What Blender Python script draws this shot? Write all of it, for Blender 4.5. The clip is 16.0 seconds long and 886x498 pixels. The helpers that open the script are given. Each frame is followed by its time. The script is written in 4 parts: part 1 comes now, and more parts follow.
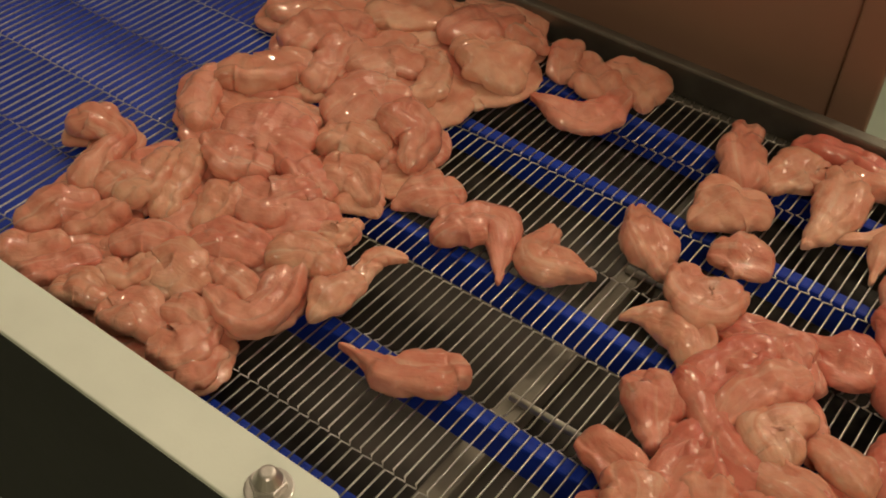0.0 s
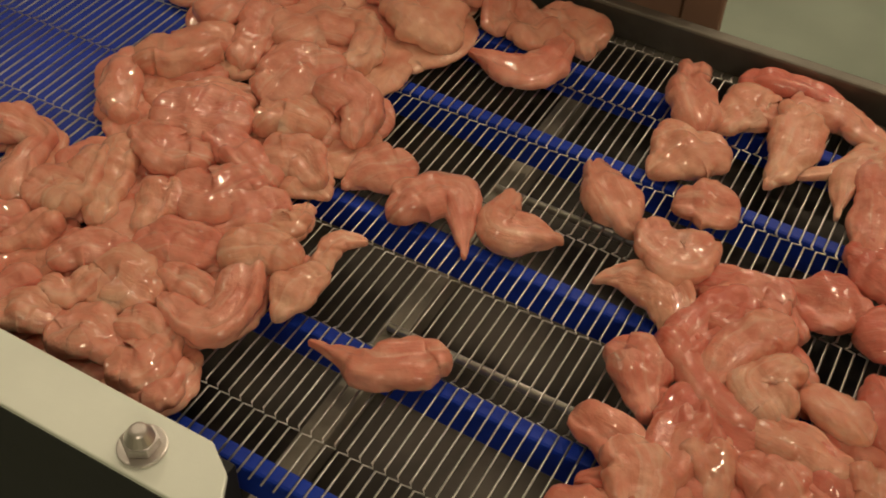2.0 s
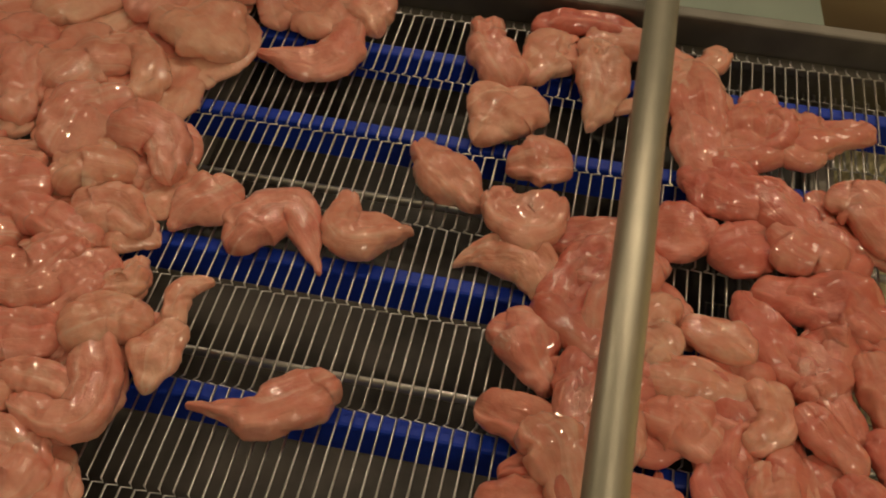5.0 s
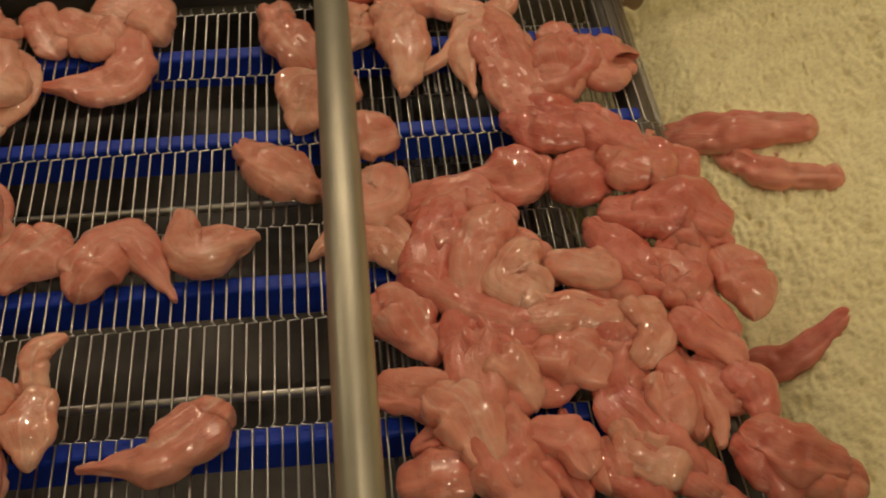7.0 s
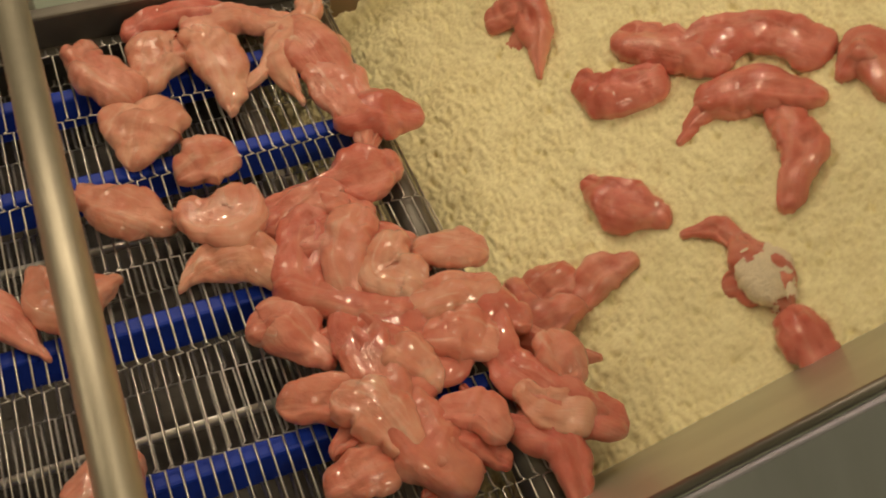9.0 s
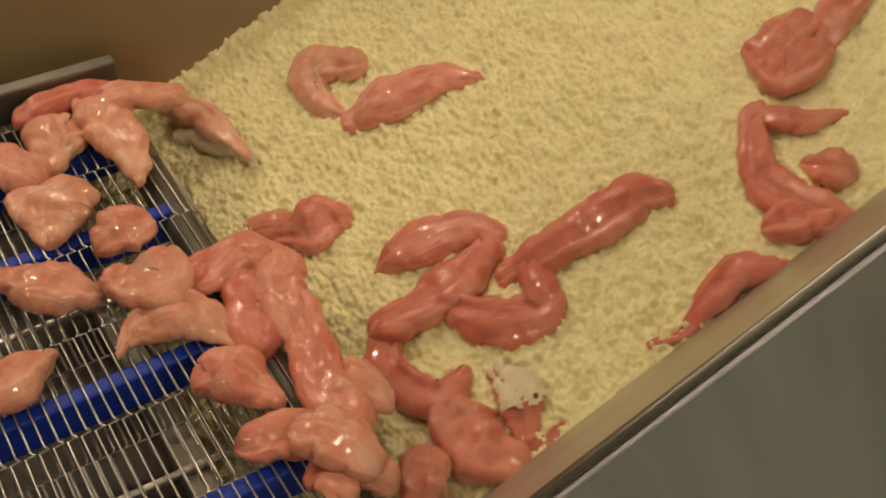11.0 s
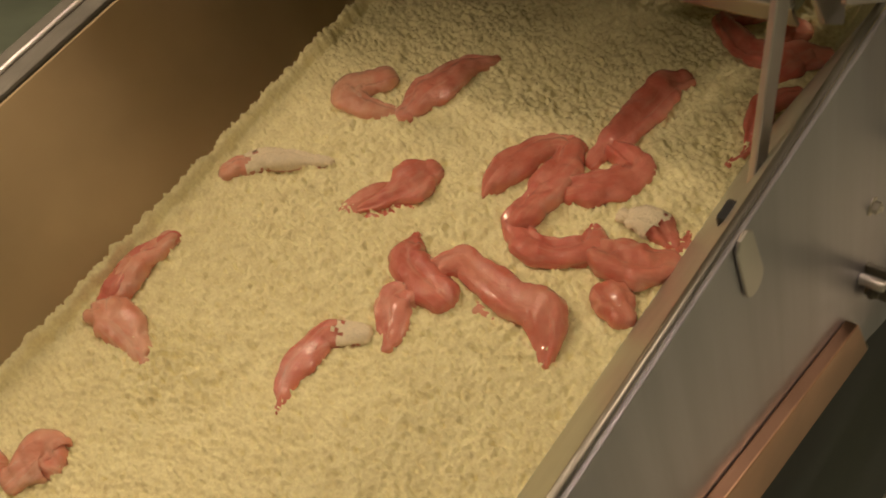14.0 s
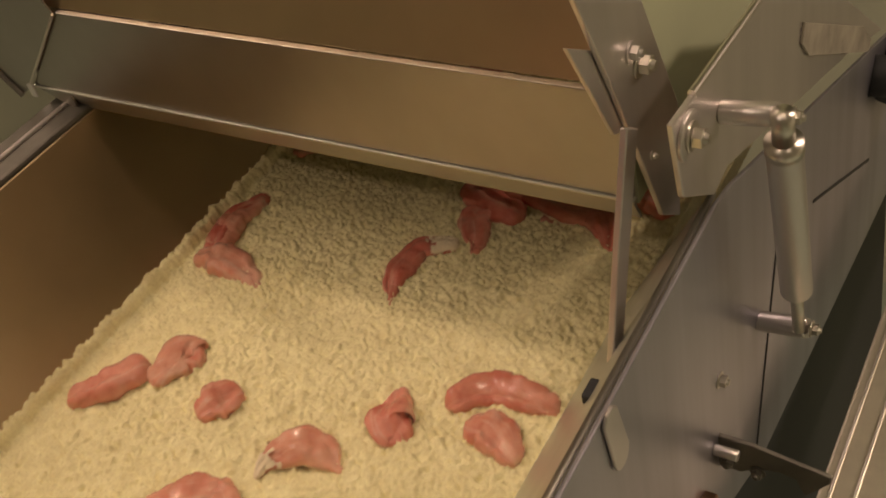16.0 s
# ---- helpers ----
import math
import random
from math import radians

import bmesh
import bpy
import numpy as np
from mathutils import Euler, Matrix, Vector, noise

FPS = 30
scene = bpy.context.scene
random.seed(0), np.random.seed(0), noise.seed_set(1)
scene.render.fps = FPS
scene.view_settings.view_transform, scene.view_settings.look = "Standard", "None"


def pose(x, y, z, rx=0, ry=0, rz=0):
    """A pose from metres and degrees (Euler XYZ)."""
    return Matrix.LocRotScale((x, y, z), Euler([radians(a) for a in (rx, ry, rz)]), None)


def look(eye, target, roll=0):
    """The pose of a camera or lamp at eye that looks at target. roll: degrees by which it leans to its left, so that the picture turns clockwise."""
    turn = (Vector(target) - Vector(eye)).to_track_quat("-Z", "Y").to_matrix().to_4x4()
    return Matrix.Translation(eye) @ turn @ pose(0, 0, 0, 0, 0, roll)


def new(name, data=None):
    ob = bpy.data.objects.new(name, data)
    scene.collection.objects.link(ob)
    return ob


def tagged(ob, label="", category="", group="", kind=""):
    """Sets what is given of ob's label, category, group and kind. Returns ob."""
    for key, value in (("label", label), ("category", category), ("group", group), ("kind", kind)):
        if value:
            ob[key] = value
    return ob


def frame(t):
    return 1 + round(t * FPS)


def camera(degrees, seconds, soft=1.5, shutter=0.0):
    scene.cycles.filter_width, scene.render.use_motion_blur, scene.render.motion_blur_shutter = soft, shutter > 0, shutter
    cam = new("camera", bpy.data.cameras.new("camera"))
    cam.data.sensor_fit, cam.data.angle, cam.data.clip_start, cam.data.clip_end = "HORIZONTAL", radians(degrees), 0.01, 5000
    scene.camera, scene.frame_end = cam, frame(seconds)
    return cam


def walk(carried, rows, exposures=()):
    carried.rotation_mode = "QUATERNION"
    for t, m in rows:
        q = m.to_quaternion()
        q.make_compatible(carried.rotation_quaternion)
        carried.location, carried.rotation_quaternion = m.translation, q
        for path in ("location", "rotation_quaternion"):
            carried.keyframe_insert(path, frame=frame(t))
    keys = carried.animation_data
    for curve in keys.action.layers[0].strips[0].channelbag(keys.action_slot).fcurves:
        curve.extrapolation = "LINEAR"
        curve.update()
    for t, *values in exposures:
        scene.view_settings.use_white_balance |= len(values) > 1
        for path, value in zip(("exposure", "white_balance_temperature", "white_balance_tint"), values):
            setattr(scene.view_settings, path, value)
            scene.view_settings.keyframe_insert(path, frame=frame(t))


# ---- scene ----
cam = camera(44.22, 16.0, 1.8, 0.4)
walk(cam, [
    (0, pose(0.1503, -0.5891, 0.6894, 46.668, -2.232, 36.781)),
    (0.5, pose(0.1550, -0.5853, 0.6899, 45.329, -2.556, 35.669)),
    (1, pose(0.1625, -0.5784, 0.6894, 44.329, -2.116, 33.832)),
    (1.5, pose(0.1718, -0.5711, 0.6883, 43.572, -1.770, 31.654)),
    (2, pose(0.1803, -0.5651, 0.6875, 43.261, -1.534, 29.419)),
    (2.5, pose(0.1860, -0.5603, 0.6894, 43.040, -1.813, 27.788)),
    (3, pose(0.1940, -0.5553, 0.6883, 42.792, -1.640, 25.563)),
    (3.5, pose(0.2046, -0.5515, 0.6878, 42.708, -1.381, 22.693)),
    (4, pose(0.2171, -0.5472, 0.6896, 42.414, -1.578, 18.843)),
    (6.3, pose(0.2869, -0.5252, 0.7006, 38.930, -0.320, 0.496)),
    (6.5, pose(0.2904, -0.5250, 0.6994, 38.995, -0.357, -1.554)),
    (7, pose(0.2982, -0.5255, 0.6976, 39.260, -0.753, -5.888)),
    (7.5, pose(0.3023, -0.5293, 0.7019, 39.487, -1.429, -9.910)),
    (8, pose(0.3135, -0.5285, 0.7016, 39.589, -1.619, -13.874)),
    (8.5, pose(0.3209, -0.5271, 0.7013, 39.765, -1.935, -17.886)),
    (9, pose(0.3243, -0.5266, 0.7047, 40.018, -2.792, -21.516)),
    (9.2, pose(0.3255, -0.5267, 0.7056, 40.230, -3.106, -23.060)),
    (11.3, pose(0.3572, -0.5602, 0.7059, 45.366, -2.805, -33.634)),
    (11.5, pose(0.3638, -0.5613, 0.7132, 45.741, -2.639, -34.657)),
    (12, pose(0.3815, -0.5641, 0.7335, 47.329, -1.902, -37.882)),
    (12.5, pose(0.3961, -0.5709, 0.7629, 49.638, -1.451, -41.400)),
    (13, pose(0.4046, -0.5803, 0.7896, 52.658, -1.323, -45.166)),
    (13.5, pose(0.4113, -0.5886, 0.8109, 56.487, -1.293, -49.025)),
    (14, pose(0.4056, -0.6015, 0.8308, 60.701, -1.310, -52.792)),
    (14.5, pose(0.3901, -0.6029, 0.8356, 65.074, -1.743, -56.791)),
    (15, pose(0.3727, -0.6028, 0.8408, 68.838, -2.441, -59.849)),
    (15.5, pose(0.3665, -0.6028, 0.8403, 70.911, -2.438, -60.559)),
    (16, pose(0.3635, -0.6029, 0.8413, 71.179, -2.447, -60.886)),
], [(0, -0.20, 6500, 10), (3.5, -0.28, 6500, 10), (5, -0.48, 6500, 10), (6.5, -0.55, 6500, 10), (8, -0.2, 6500, 10), (11.5, -0.06, 6500, 10), (13, -0.06, 6500, 11), (14, -0.08, 6700, 14), (14.5, 0.0, 6700, 18), (16, 0.08, 6600, 23)])

# ---- world and lights ----
world = bpy.data.worlds.new("hall")
scene.world = world
world.use_nodes = True
bg = world.node_tree.nodes["Background"]
bg.inputs[0].default_value = (1.0, 0.86, 0.68, 1)
bg.inputs[1].default_value = 0.10


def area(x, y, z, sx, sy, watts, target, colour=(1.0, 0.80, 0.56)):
    d = bpy.data.lights.new("unseen_lamp", "AREA")
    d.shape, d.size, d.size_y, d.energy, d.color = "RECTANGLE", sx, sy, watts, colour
    o = new("unseen_lamp", d)
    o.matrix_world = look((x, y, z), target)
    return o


# unseen lamps assumed over the line, in three rows for light and glints
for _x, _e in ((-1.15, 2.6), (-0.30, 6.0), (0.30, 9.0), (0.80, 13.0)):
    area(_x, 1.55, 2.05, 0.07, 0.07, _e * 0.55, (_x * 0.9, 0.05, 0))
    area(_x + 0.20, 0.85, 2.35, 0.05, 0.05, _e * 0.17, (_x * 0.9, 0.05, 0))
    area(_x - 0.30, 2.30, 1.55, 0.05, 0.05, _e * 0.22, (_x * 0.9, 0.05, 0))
# unseen lamps added to brighten the heap and the bed under the hood
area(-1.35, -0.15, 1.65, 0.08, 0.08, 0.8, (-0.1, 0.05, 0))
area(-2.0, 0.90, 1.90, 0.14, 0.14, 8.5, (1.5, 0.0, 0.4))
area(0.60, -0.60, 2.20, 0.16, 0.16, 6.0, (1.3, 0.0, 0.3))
# unseen wide lamps added to fill the hall and lift the side panel
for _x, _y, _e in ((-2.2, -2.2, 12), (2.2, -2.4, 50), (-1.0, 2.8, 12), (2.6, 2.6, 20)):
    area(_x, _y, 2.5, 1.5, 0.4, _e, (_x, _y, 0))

# ---- materials ----


def mat(name, colour, rough=0.5, metal=0.0, scale=40.0, vary=0.15, bump=0.0, bscale=200.0, coat=0.0, sss=0.0, spec=0.5, tint=None, depth=0.002):
    m = bpy.data.materials.new(name)
    m.use_nodes = True
    nt = m.node_tree
    b = nt.nodes["Principled BSDF"]
    tc = nt.nodes.new("ShaderNodeTexCoord")
    n1 = nt.nodes.new("ShaderNodeTexNoise")
    n1.inputs["Scale"].default_value, n1.inputs["Detail"].default_value = scale, 5
    n2 = nt.nodes.new("ShaderNodeTexNoise")
    n2.inputs["Scale"].default_value, n2.inputs["Detail"].default_value = scale * 0.17, 3
    add = nt.nodes.new("ShaderNodeMath")
    add.operation = "ADD"
    ramp = nt.nodes.new("ShaderNodeValToRGB")
    tint = tint or colour
    lo = [c * (1 - vary) for c in colour]
    hi = [min(1, c * (1 + vary)) for c in tint]
    ramp.color_ramp.elements[0].color, ramp.color_ramp.elements[1].color = (*lo, 1), (*hi, 1)
    half = nt.nodes.new("ShaderNodeMath")
    half.operation, half.inputs[1].default_value = "MULTIPLY", 0.5
    for n in (n1, n2):
        nt.links.new(tc.outputs["Object"], n.inputs["Vector"])
    nt.links.new(n1.outputs["Fac"], add.inputs[0])
    nt.links.new(n2.outputs["Fac"], add.inputs[1])
    ramp.color_ramp.elements[0].position, ramp.color_ramp.elements[1].position = 0.38, 0.64
    nt.links.new(add.outputs[0], half.inputs[0])
    nt.links.new(half.outputs[0], ramp.inputs["Fac"])
    nt.links.new(ramp.outputs["Color"], b.inputs["Base Color"])
    b.inputs["Roughness"].default_value, b.inputs["Metallic"].default_value = rough, metal
    b.inputs["Coat Weight"].default_value, b.inputs["Coat Roughness"].default_value = coat, 0.12
    b.inputs["Specular IOR Level"].default_value = spec
    if sss:
        b.inputs["Subsurface Weight"].default_value = sss
        b.inputs["Subsurface Radius"].default_value = (1.0, 0.35, 0.25)
        b.inputs["Subsurface Scale"].default_value = 0.008
    if bump:
        nb = nt.nodes.new("ShaderNodeTexNoise")
        nb.inputs["Scale"].default_value, nb.inputs["Detail"].default_value = bscale, 4
        bp = nt.nodes.new("ShaderNodeBump")
        bp.inputs["Strength"].default_value, bp.inputs["Distance"].default_value = bump, depth
        nt.links.new(tc.outputs["Object"], nb.inputs["Vector"])
        nt.links.new(nb.outputs["Fac"], bp.inputs["Height"])
        nt.links.new(bp.outputs["Normal"], b.inputs["Normal"])
    return m


def chicken_material(name, dark, light, streak):
    m = mat(name, (0.60, 0.25, 0.16), 0.5, 0, 60, 0.0, 0.4, 110, 1.0, 0.3, 0.3)
    nt = m.node_tree
    b = nt.nodes["Principled BSDF"]
    ramp = [n for n in nt.nodes if n.bl_idname == "ShaderNodeValToRGB"][0]
    e = ramp.color_ramp.elements
    e[0].color, e[1].color = (*dark, 1), (*light, 1)
    e[0].position, e[1].position = 0.32, 0.70
    info = nt.nodes.new("ShaderNodeObjectInfo")
    r2 = nt.nodes.new("ShaderNodeValToRGB")
    r2.color_ramp.elements[0].color, r2.color_ramp.elements[1].color = (0.98, 0.78, 0.79, 1), (1.02, 1.07, 1.03, 1)
    mix = nt.nodes.new("ShaderNodeMix")
    mix.data_type, mix.blend_type = "RGBA", "MULTIPLY"
    mix.inputs[0].default_value = 1
    nt.links.new(info.outputs["Random"], r2.inputs["Fac"])
    nt.links.new(ramp.outputs["Color"], mix.inputs[6])
    nt.links.new(r2.outputs["Color"], mix.inputs[7])
    # wet film
    b.inputs["Coat Roughness"].default_value, b.inputs["Coat IOR"].default_value = 0.03, 1.6
    n4 = nt.nodes.new("ShaderNodeTexNoise")
    n4.inputs["Scale"].default_value, n4.inputs["Detail"].default_value = 130, 1
    bp4 = nt.nodes.new("ShaderNodeBump")
    bp4.inputs["Strength"].default_value, bp4.inputs["Distance"].default_value = 0.5, 0.0020
    nt.links.new(n4.outputs["Fac"], bp4.inputs["Height"])
    nt.links.new(bp4.outputs["Normal"], b.inputs["Coat Normal"])
    # pale streaks of fat and membrane along the muscle
    tc = [n for n in nt.nodes if n.bl_idname == "ShaderNodeTexCoord"][0]
    nt.links.new(tc.outputs["Object"], n4.inputs["Vector"])
    fib = nt.nodes.new("ShaderNodeAttribute")
    fib.attribute_name = "fibre"
    # muscle fibres and wrinkles as relief, under and in the wet film
    m2 = nt.nodes.new("ShaderNodeMapping")
    m2.inputs["Scale"].default_value = (45, 150, 1)
    n2 = nt.nodes.new("ShaderNodeTexNoise")
    n2.inputs["Scale"].default_value, n2.inputs["Detail"].default_value, n2.inputs["Distortion"].default_value = 1.0, 3, 0.6
    n3 = nt.nodes.new("ShaderNodeTexNoise")
    n3.inputs["Scale"].default_value, n3.inputs["Detail"].default_value = 130, 3
    sm = nt.nodes.new("ShaderNodeMath")
    sm.operation = "ADD"
    bp = nt.nodes.new("ShaderNodeBump")
    bp.inputs["Strength"].default_value, bp.inputs["Distance"].default_value = 0.6, 0.002
    nt.links.new(fib.outputs["Vector"], m2.inputs["Vector"])
    nt.links.new(m2.outputs["Vector"], n2.inputs["Vector"])
    nt.links.new(tc.outputs["Object"], n3.inputs["Vector"])
    nt.links.new(n2.outputs["Fac"], sm.inputs[0])
    nt.links.new(n3.outputs["Fac"], sm.inputs[1])
    nt.links.new(sm.outputs[0], bp.inputs["Height"])
    nt.links.new(bp.outputs["Normal"], b.inputs["Normal"])
    mp = nt.nodes.new("ShaderNodeMapping")
    mp.inputs["Scale"].default_value = (16, 110, 1)
    ns = nt.nodes.new("ShaderNodeTexNoise")
    ns.inputs["Scale"].default_value, ns.inputs["Detail"].default_value, ns.inputs["Distortion"].default_value = 1.0, 4, 0.8
    rs = nt.nodes.new("ShaderNodeValToRGB")
    rs.color_ramp.elements[0].position, rs.color_ramp.elements[1].position = 0.56, 0.70
    mix2 = nt.nodes.new("ShaderNodeMix")
    mix2.data_type = "RGBA"
    mix2.inputs[7].default_value = (0.78, 0.55, 0.42, 1)
    fac = nt.nodes.new("ShaderNodeMath")
    fac.operation, fac.inputs[1].default_value = "MULTIPLY", streak
    nt.links.new(fib.outputs["Vector"], mp.inputs["Vector"])
    nt.links.new(mp.outputs["Vector"], ns.inputs["Vector"])
    nt.links.new(ns.outputs["Fac"], rs.inputs["Fac"])
    nt.links.new(rs.outputs["Color"], fac.inputs[0])
    nt.links.new(fac.outputs[0], mix2.inputs[0])
    nt.links.new(mix.outputs[2], mix2.inputs[6])
    nt.links.new(mix2.outputs[2], b.inputs["Base Color"])
    return m


CHICKEN = chicken_material("raw_chicken", (0.62, 0.215, 0.145), (0.80, 0.46, 0.34), 0.42)
# darker, redder version of the same raw chicken, with fainter streaks
REDMEAT = chicken_material("raw_chicken_deep_pink", (0.56, 0.14, 0.095), (0.73, 0.325, 0.235), 0.20)
WIRE = mat("belt_wire", (0.54, 0.52, 0.49), 0.32, 1.0, 300, 0.12)
STEEL = mat("brushed_steel", (0.64, 0.60, 0.58), 0.31, 0.88, 22, 0.10, 0.05, 400)
PANEL = mat("bluish_brushed_steel", (0.43, 0.42, 0.48), 0.36, 0.92, 22, 0.16, 0.05, 400)
BRIGHT = mat("polished_steel", (0.66, 0.62, 0.56), 0.28, 1.0, 60, 0.08)
for _m in (STEEL, PANEL):       # brushed along one way
    _nt = _m.node_tree
    _mp = _nt.nodes.new("ShaderNodeMapping")
    _mp.inputs["Scale"].default_value = (1, 1, 0.07)
    for _l in list(_nt.links):
        if _l.from_node.bl_idname == "ShaderNodeTexCoord":
            _nt.links.new(_mp.outputs["Vector"], _l.to_socket)
    _nt.links.new([n for n in _nt.nodes if n.bl_idname == "ShaderNodeTexCoord"][0].outputs["Object"], _mp.inputs["Vector"])
DARKSTEEL = mat("dull_steel", (0.20, 0.185, 0.16), 0.55, 0.9, 25, 0.2)
HOODSTEEL = mat("hood_steel", (0.36, 0.335, 0.30), 0.40, 1.0, 8, 0.10, 0.03, 300)
OLIVE = mat("olive_toned_steel", (0.52, 0.52, 0.46), 0.40, 0.85, 14, 0.10, 0.03, 300)
SATIN = mat("satin_tube_steel", (0.52, 0.48, 0.38), 0.46, 0.85, 30, 0.10, 0.04, 300)
CREAM = mat("satin_steel_plate", (0.84, 0.88, 0.80), 0.5, 0.30, 12, 0.06, 0.05, 300)
BLUE = mat("blue_plastic", (0.012, 0.045, 0.42), 0.45, 0, 60, 0.15, 0.05, 300, spec=0.25)
DULL = mat("dull_grey_steel", (0.30, 0.27, 0.22), 0.6, 0.3, 30, 0.3, 0.2, 200)
# real black plastic, and shade put into colour in the gaps below two plates
BLACK = mat("black_plastic_and_shade", (0.012, 0.012, 0.014), 0.6, 0, 60, 0.2)
# dark grey brown with strongly mottled tone
TRAY = mat("dark_mottled_tray", (0.075, 0.065, 0.055), 0.6, 0.2, 18, 0.6, 0.2, 90)
CRUMB = mat("breading_flour", (0.83, 0.735, 0.42), 0.95, 0, 260, 0.05, 0.55, 420, 0, 0, 0.1, (0.91, 0.84, 0.52), 0.002)
FLOURED = mat("dry_flour", (0.84, 0.72, 0.52), 0.95, 0, 300, 0.08, 0.9, 500, 0, 0, 0.1)
_nt = CRUMB.node_tree
_at = _nt.nodes.new("ShaderNodeAttribute")
_at.attribute_name = "place"
for _l in list(_nt.links):
    if _l.from_node.bl_idname == "ShaderNodeTexCoord":
        _nt.links.new(_at.outputs["Vector"], _l.to_socket)
BROWN = mat("brown_coated_steel", (0.36, 0.205, 0.145), 0.5, 0.25, 5, 0.12, 0.03, 300)
PALE = mat("pale_green_backdrop", (0.42, 0.45, 0.30), 0.6, 0, 4, 0.08)
GOLD = mat("warm_steel", (0.47, 0.35, 0.21), 0.40, 1.0, 6, 0.12, 0.03, 300)
FLOOR = mat("hall_floor", (0.46, 0.53, 0.44), 0.6, 0, 3, 0.15)
WALL = mat("hall_wall", (0.50, 0.50, 0.40), 0.8, 0, 2, 0.08)

# ---- helpers for meshes ----


def mesh_from(name, bm, material, smooth=True):
    me = bpy.data.meshes.new(name)
    bm.to_mesh(me)
    bm.free()
    me.materials.append(material)
    if smooth:
        for p in me.polygons:
            p.use_smooth = True
    return me


def thing(name, bm, material, label, category, kind="", group="", smooth=False, m=None):
    o = new(name, mesh_from(name, bm, material, smooth))
    if m is not None:
        o.matrix_world = m
    return tagged(o, label, category, group, kind)


def part(name, bm, material, parent, label="", smooth=False):
    o = new(name, mesh_from(name, bm, material, smooth))
    o.parent = parent
    return tagged(o, label)


def holder(name, label, category, kind="", group="", m=None):
    o = new(name)
    o.empty_display_size = 0.05
    if m is not None:
        o.matrix_world = m
    return tagged(o, label, category, group, kind)


def box(x0, x1, y0, y1, z0, z1, bevel=0.002, bm=None):
    bm2 = bmesh.new()
    bmesh.ops.create_cube(bm2, size=1)
    for v in bm2.verts:
        v.co = Vector(((x0 + x1) / 2 + v.co.x * (x1 - x0), (y0 + y1) / 2 + v.co.y * (y1 - y0), (z0 + z1) / 2 + v.co.z * (z1 - z0)))
    if bevel:
        bmesh.ops.bevel(bm2, geom=bm2.edges[:], offset=bevel, segments=2, affect="EDGES", profile=0.5)
    return joined(bm, bm2)


def joined(bm, extra):
    if bm is None:
        return extra
    me = bpy.data.meshes.new("tmp")
    extra.to_mesh(me)
    extra.free()
    bm.from_mesh(me)
    bpy.data.meshes.remove(me)
    return bm


def rod(a, b, radius, seg=16, bm=None, r2=None, bevel=0.0):
    a, b = Vector(a), Vector(b)
    d = b - a
    bm2 = bmesh.new()
    bmesh.ops.create_cone(bm2, cap_ends=True, segments=seg, radius1=radius, radius2=radius if r2 is None else r2, depth=d.length)
    if bevel:
        es = [e for e in bm2.edges if abs(e.verts[0].co.z - e.verts[1].co.z) < 1e-6]
        bmesh.ops.bevel(bm2, geom=es, offset=bevel, segments=2, affect="EDGES", profile=0.5)
    bmesh.ops.transform(bm2, matrix=Matrix.Translation((a + b) / 2) @ d.to_track_quat("Z", "Y").to_matrix().to_4x4(), verts=bm2.verts)
    return joined(bm, bm2)


def prism(points, axis, lo, hi, bevel=0.0015, bm=None):
    """A flat plate: an outline in two axes, pushed out along the third (0, 1 or 2) from lo to hi."""
    bm2 = bmesh.new()
    vs = []
    for p in points:
        c = list(p)
        c.insert(axis, lo)
        vs.append(bm2.verts.new(c))
    f = bm2.faces.new(vs)
    r = bmesh.ops.extrude_face_region(bm2, geom=[f])
    d = Vector((0, 0, 0))
    d[axis] = hi - lo
    bmesh.ops.translate(bm2, vec=d, verts=[g for g in r["geom"] if isinstance(g, bmesh.types.BMVert)])
    bmesh.ops.recalc_face_normals(bm2, faces=bm2.faces[:])
    if bevel:
        bmesh.ops.bevel(bm2, geom=bm2.edges[:], offset=bevel, segments=2, affect="EDGES", profile=0.5)
    return joined(bm, bm2)


def hexbolt(parent, at, along, size, label="steel hexagon bolt on a washer", material=None):
    at, along = Vector(at), Vector(along).normalized()
    bm = rod(at, at + along * size * 0.16, size * 0.85, 24, None, None, size * 0.04)
    bm = rod(at + along * size * 0.16, at + along * size * 0.75, size * 0.58, 6, bm, None, size * 0.06)
    bm = rod(at + along * size * 0.75, at + along * size * 1.0, size * 0.34, 14, bm, size * 0.26)
    return part("bolt", bm, material or BRIGHT, parent, label)


# speeds of the two conveyors, the end of the wire belt and the frame of the sloping bed
VB, VF = 0.0499, 0.2302
X_END = 0.585
SLOPE, TURN = radians(26.573), radians(-2.170)
_u = Vector((math.cos(SLOPE) * math.cos(TURN), math.cos(SLOPE) * math.sin(TURN), math.sin(SLOPE)))
_w = Vector((-math.sin(TURN), math.cos(TURN), 0))
_n = _u.cross(_w)
BED = Matrix(((_u.x, _w.x, _n.x, 0.15), (_u.y, _w.y, _n.y, 0), (_u.z, _w.z, _n.z, -0.2988), (0, 0, 0, 1)))
U_LAND = 0.56
Z_FLOOR = -1.0

# ---- hall ----
thing("floor", box(-5, 6, -4, 5, Z_FLOOR - 0.1, Z_FLOOR, 0), FLOOR, "grey green painted hall floor", "floor", "structure")
thing("wall_north", box(-5, 6, 5, 5.1, Z_FLOOR, 2.6, 0), WALL, "pale plastered hall wall", "wall", "structure")
thing("wall_south", box(-5, 6, -4.1, -4, Z_FLOOR, 2.6, 0), WALL, "pale plastered hall wall", "wall", "structure")
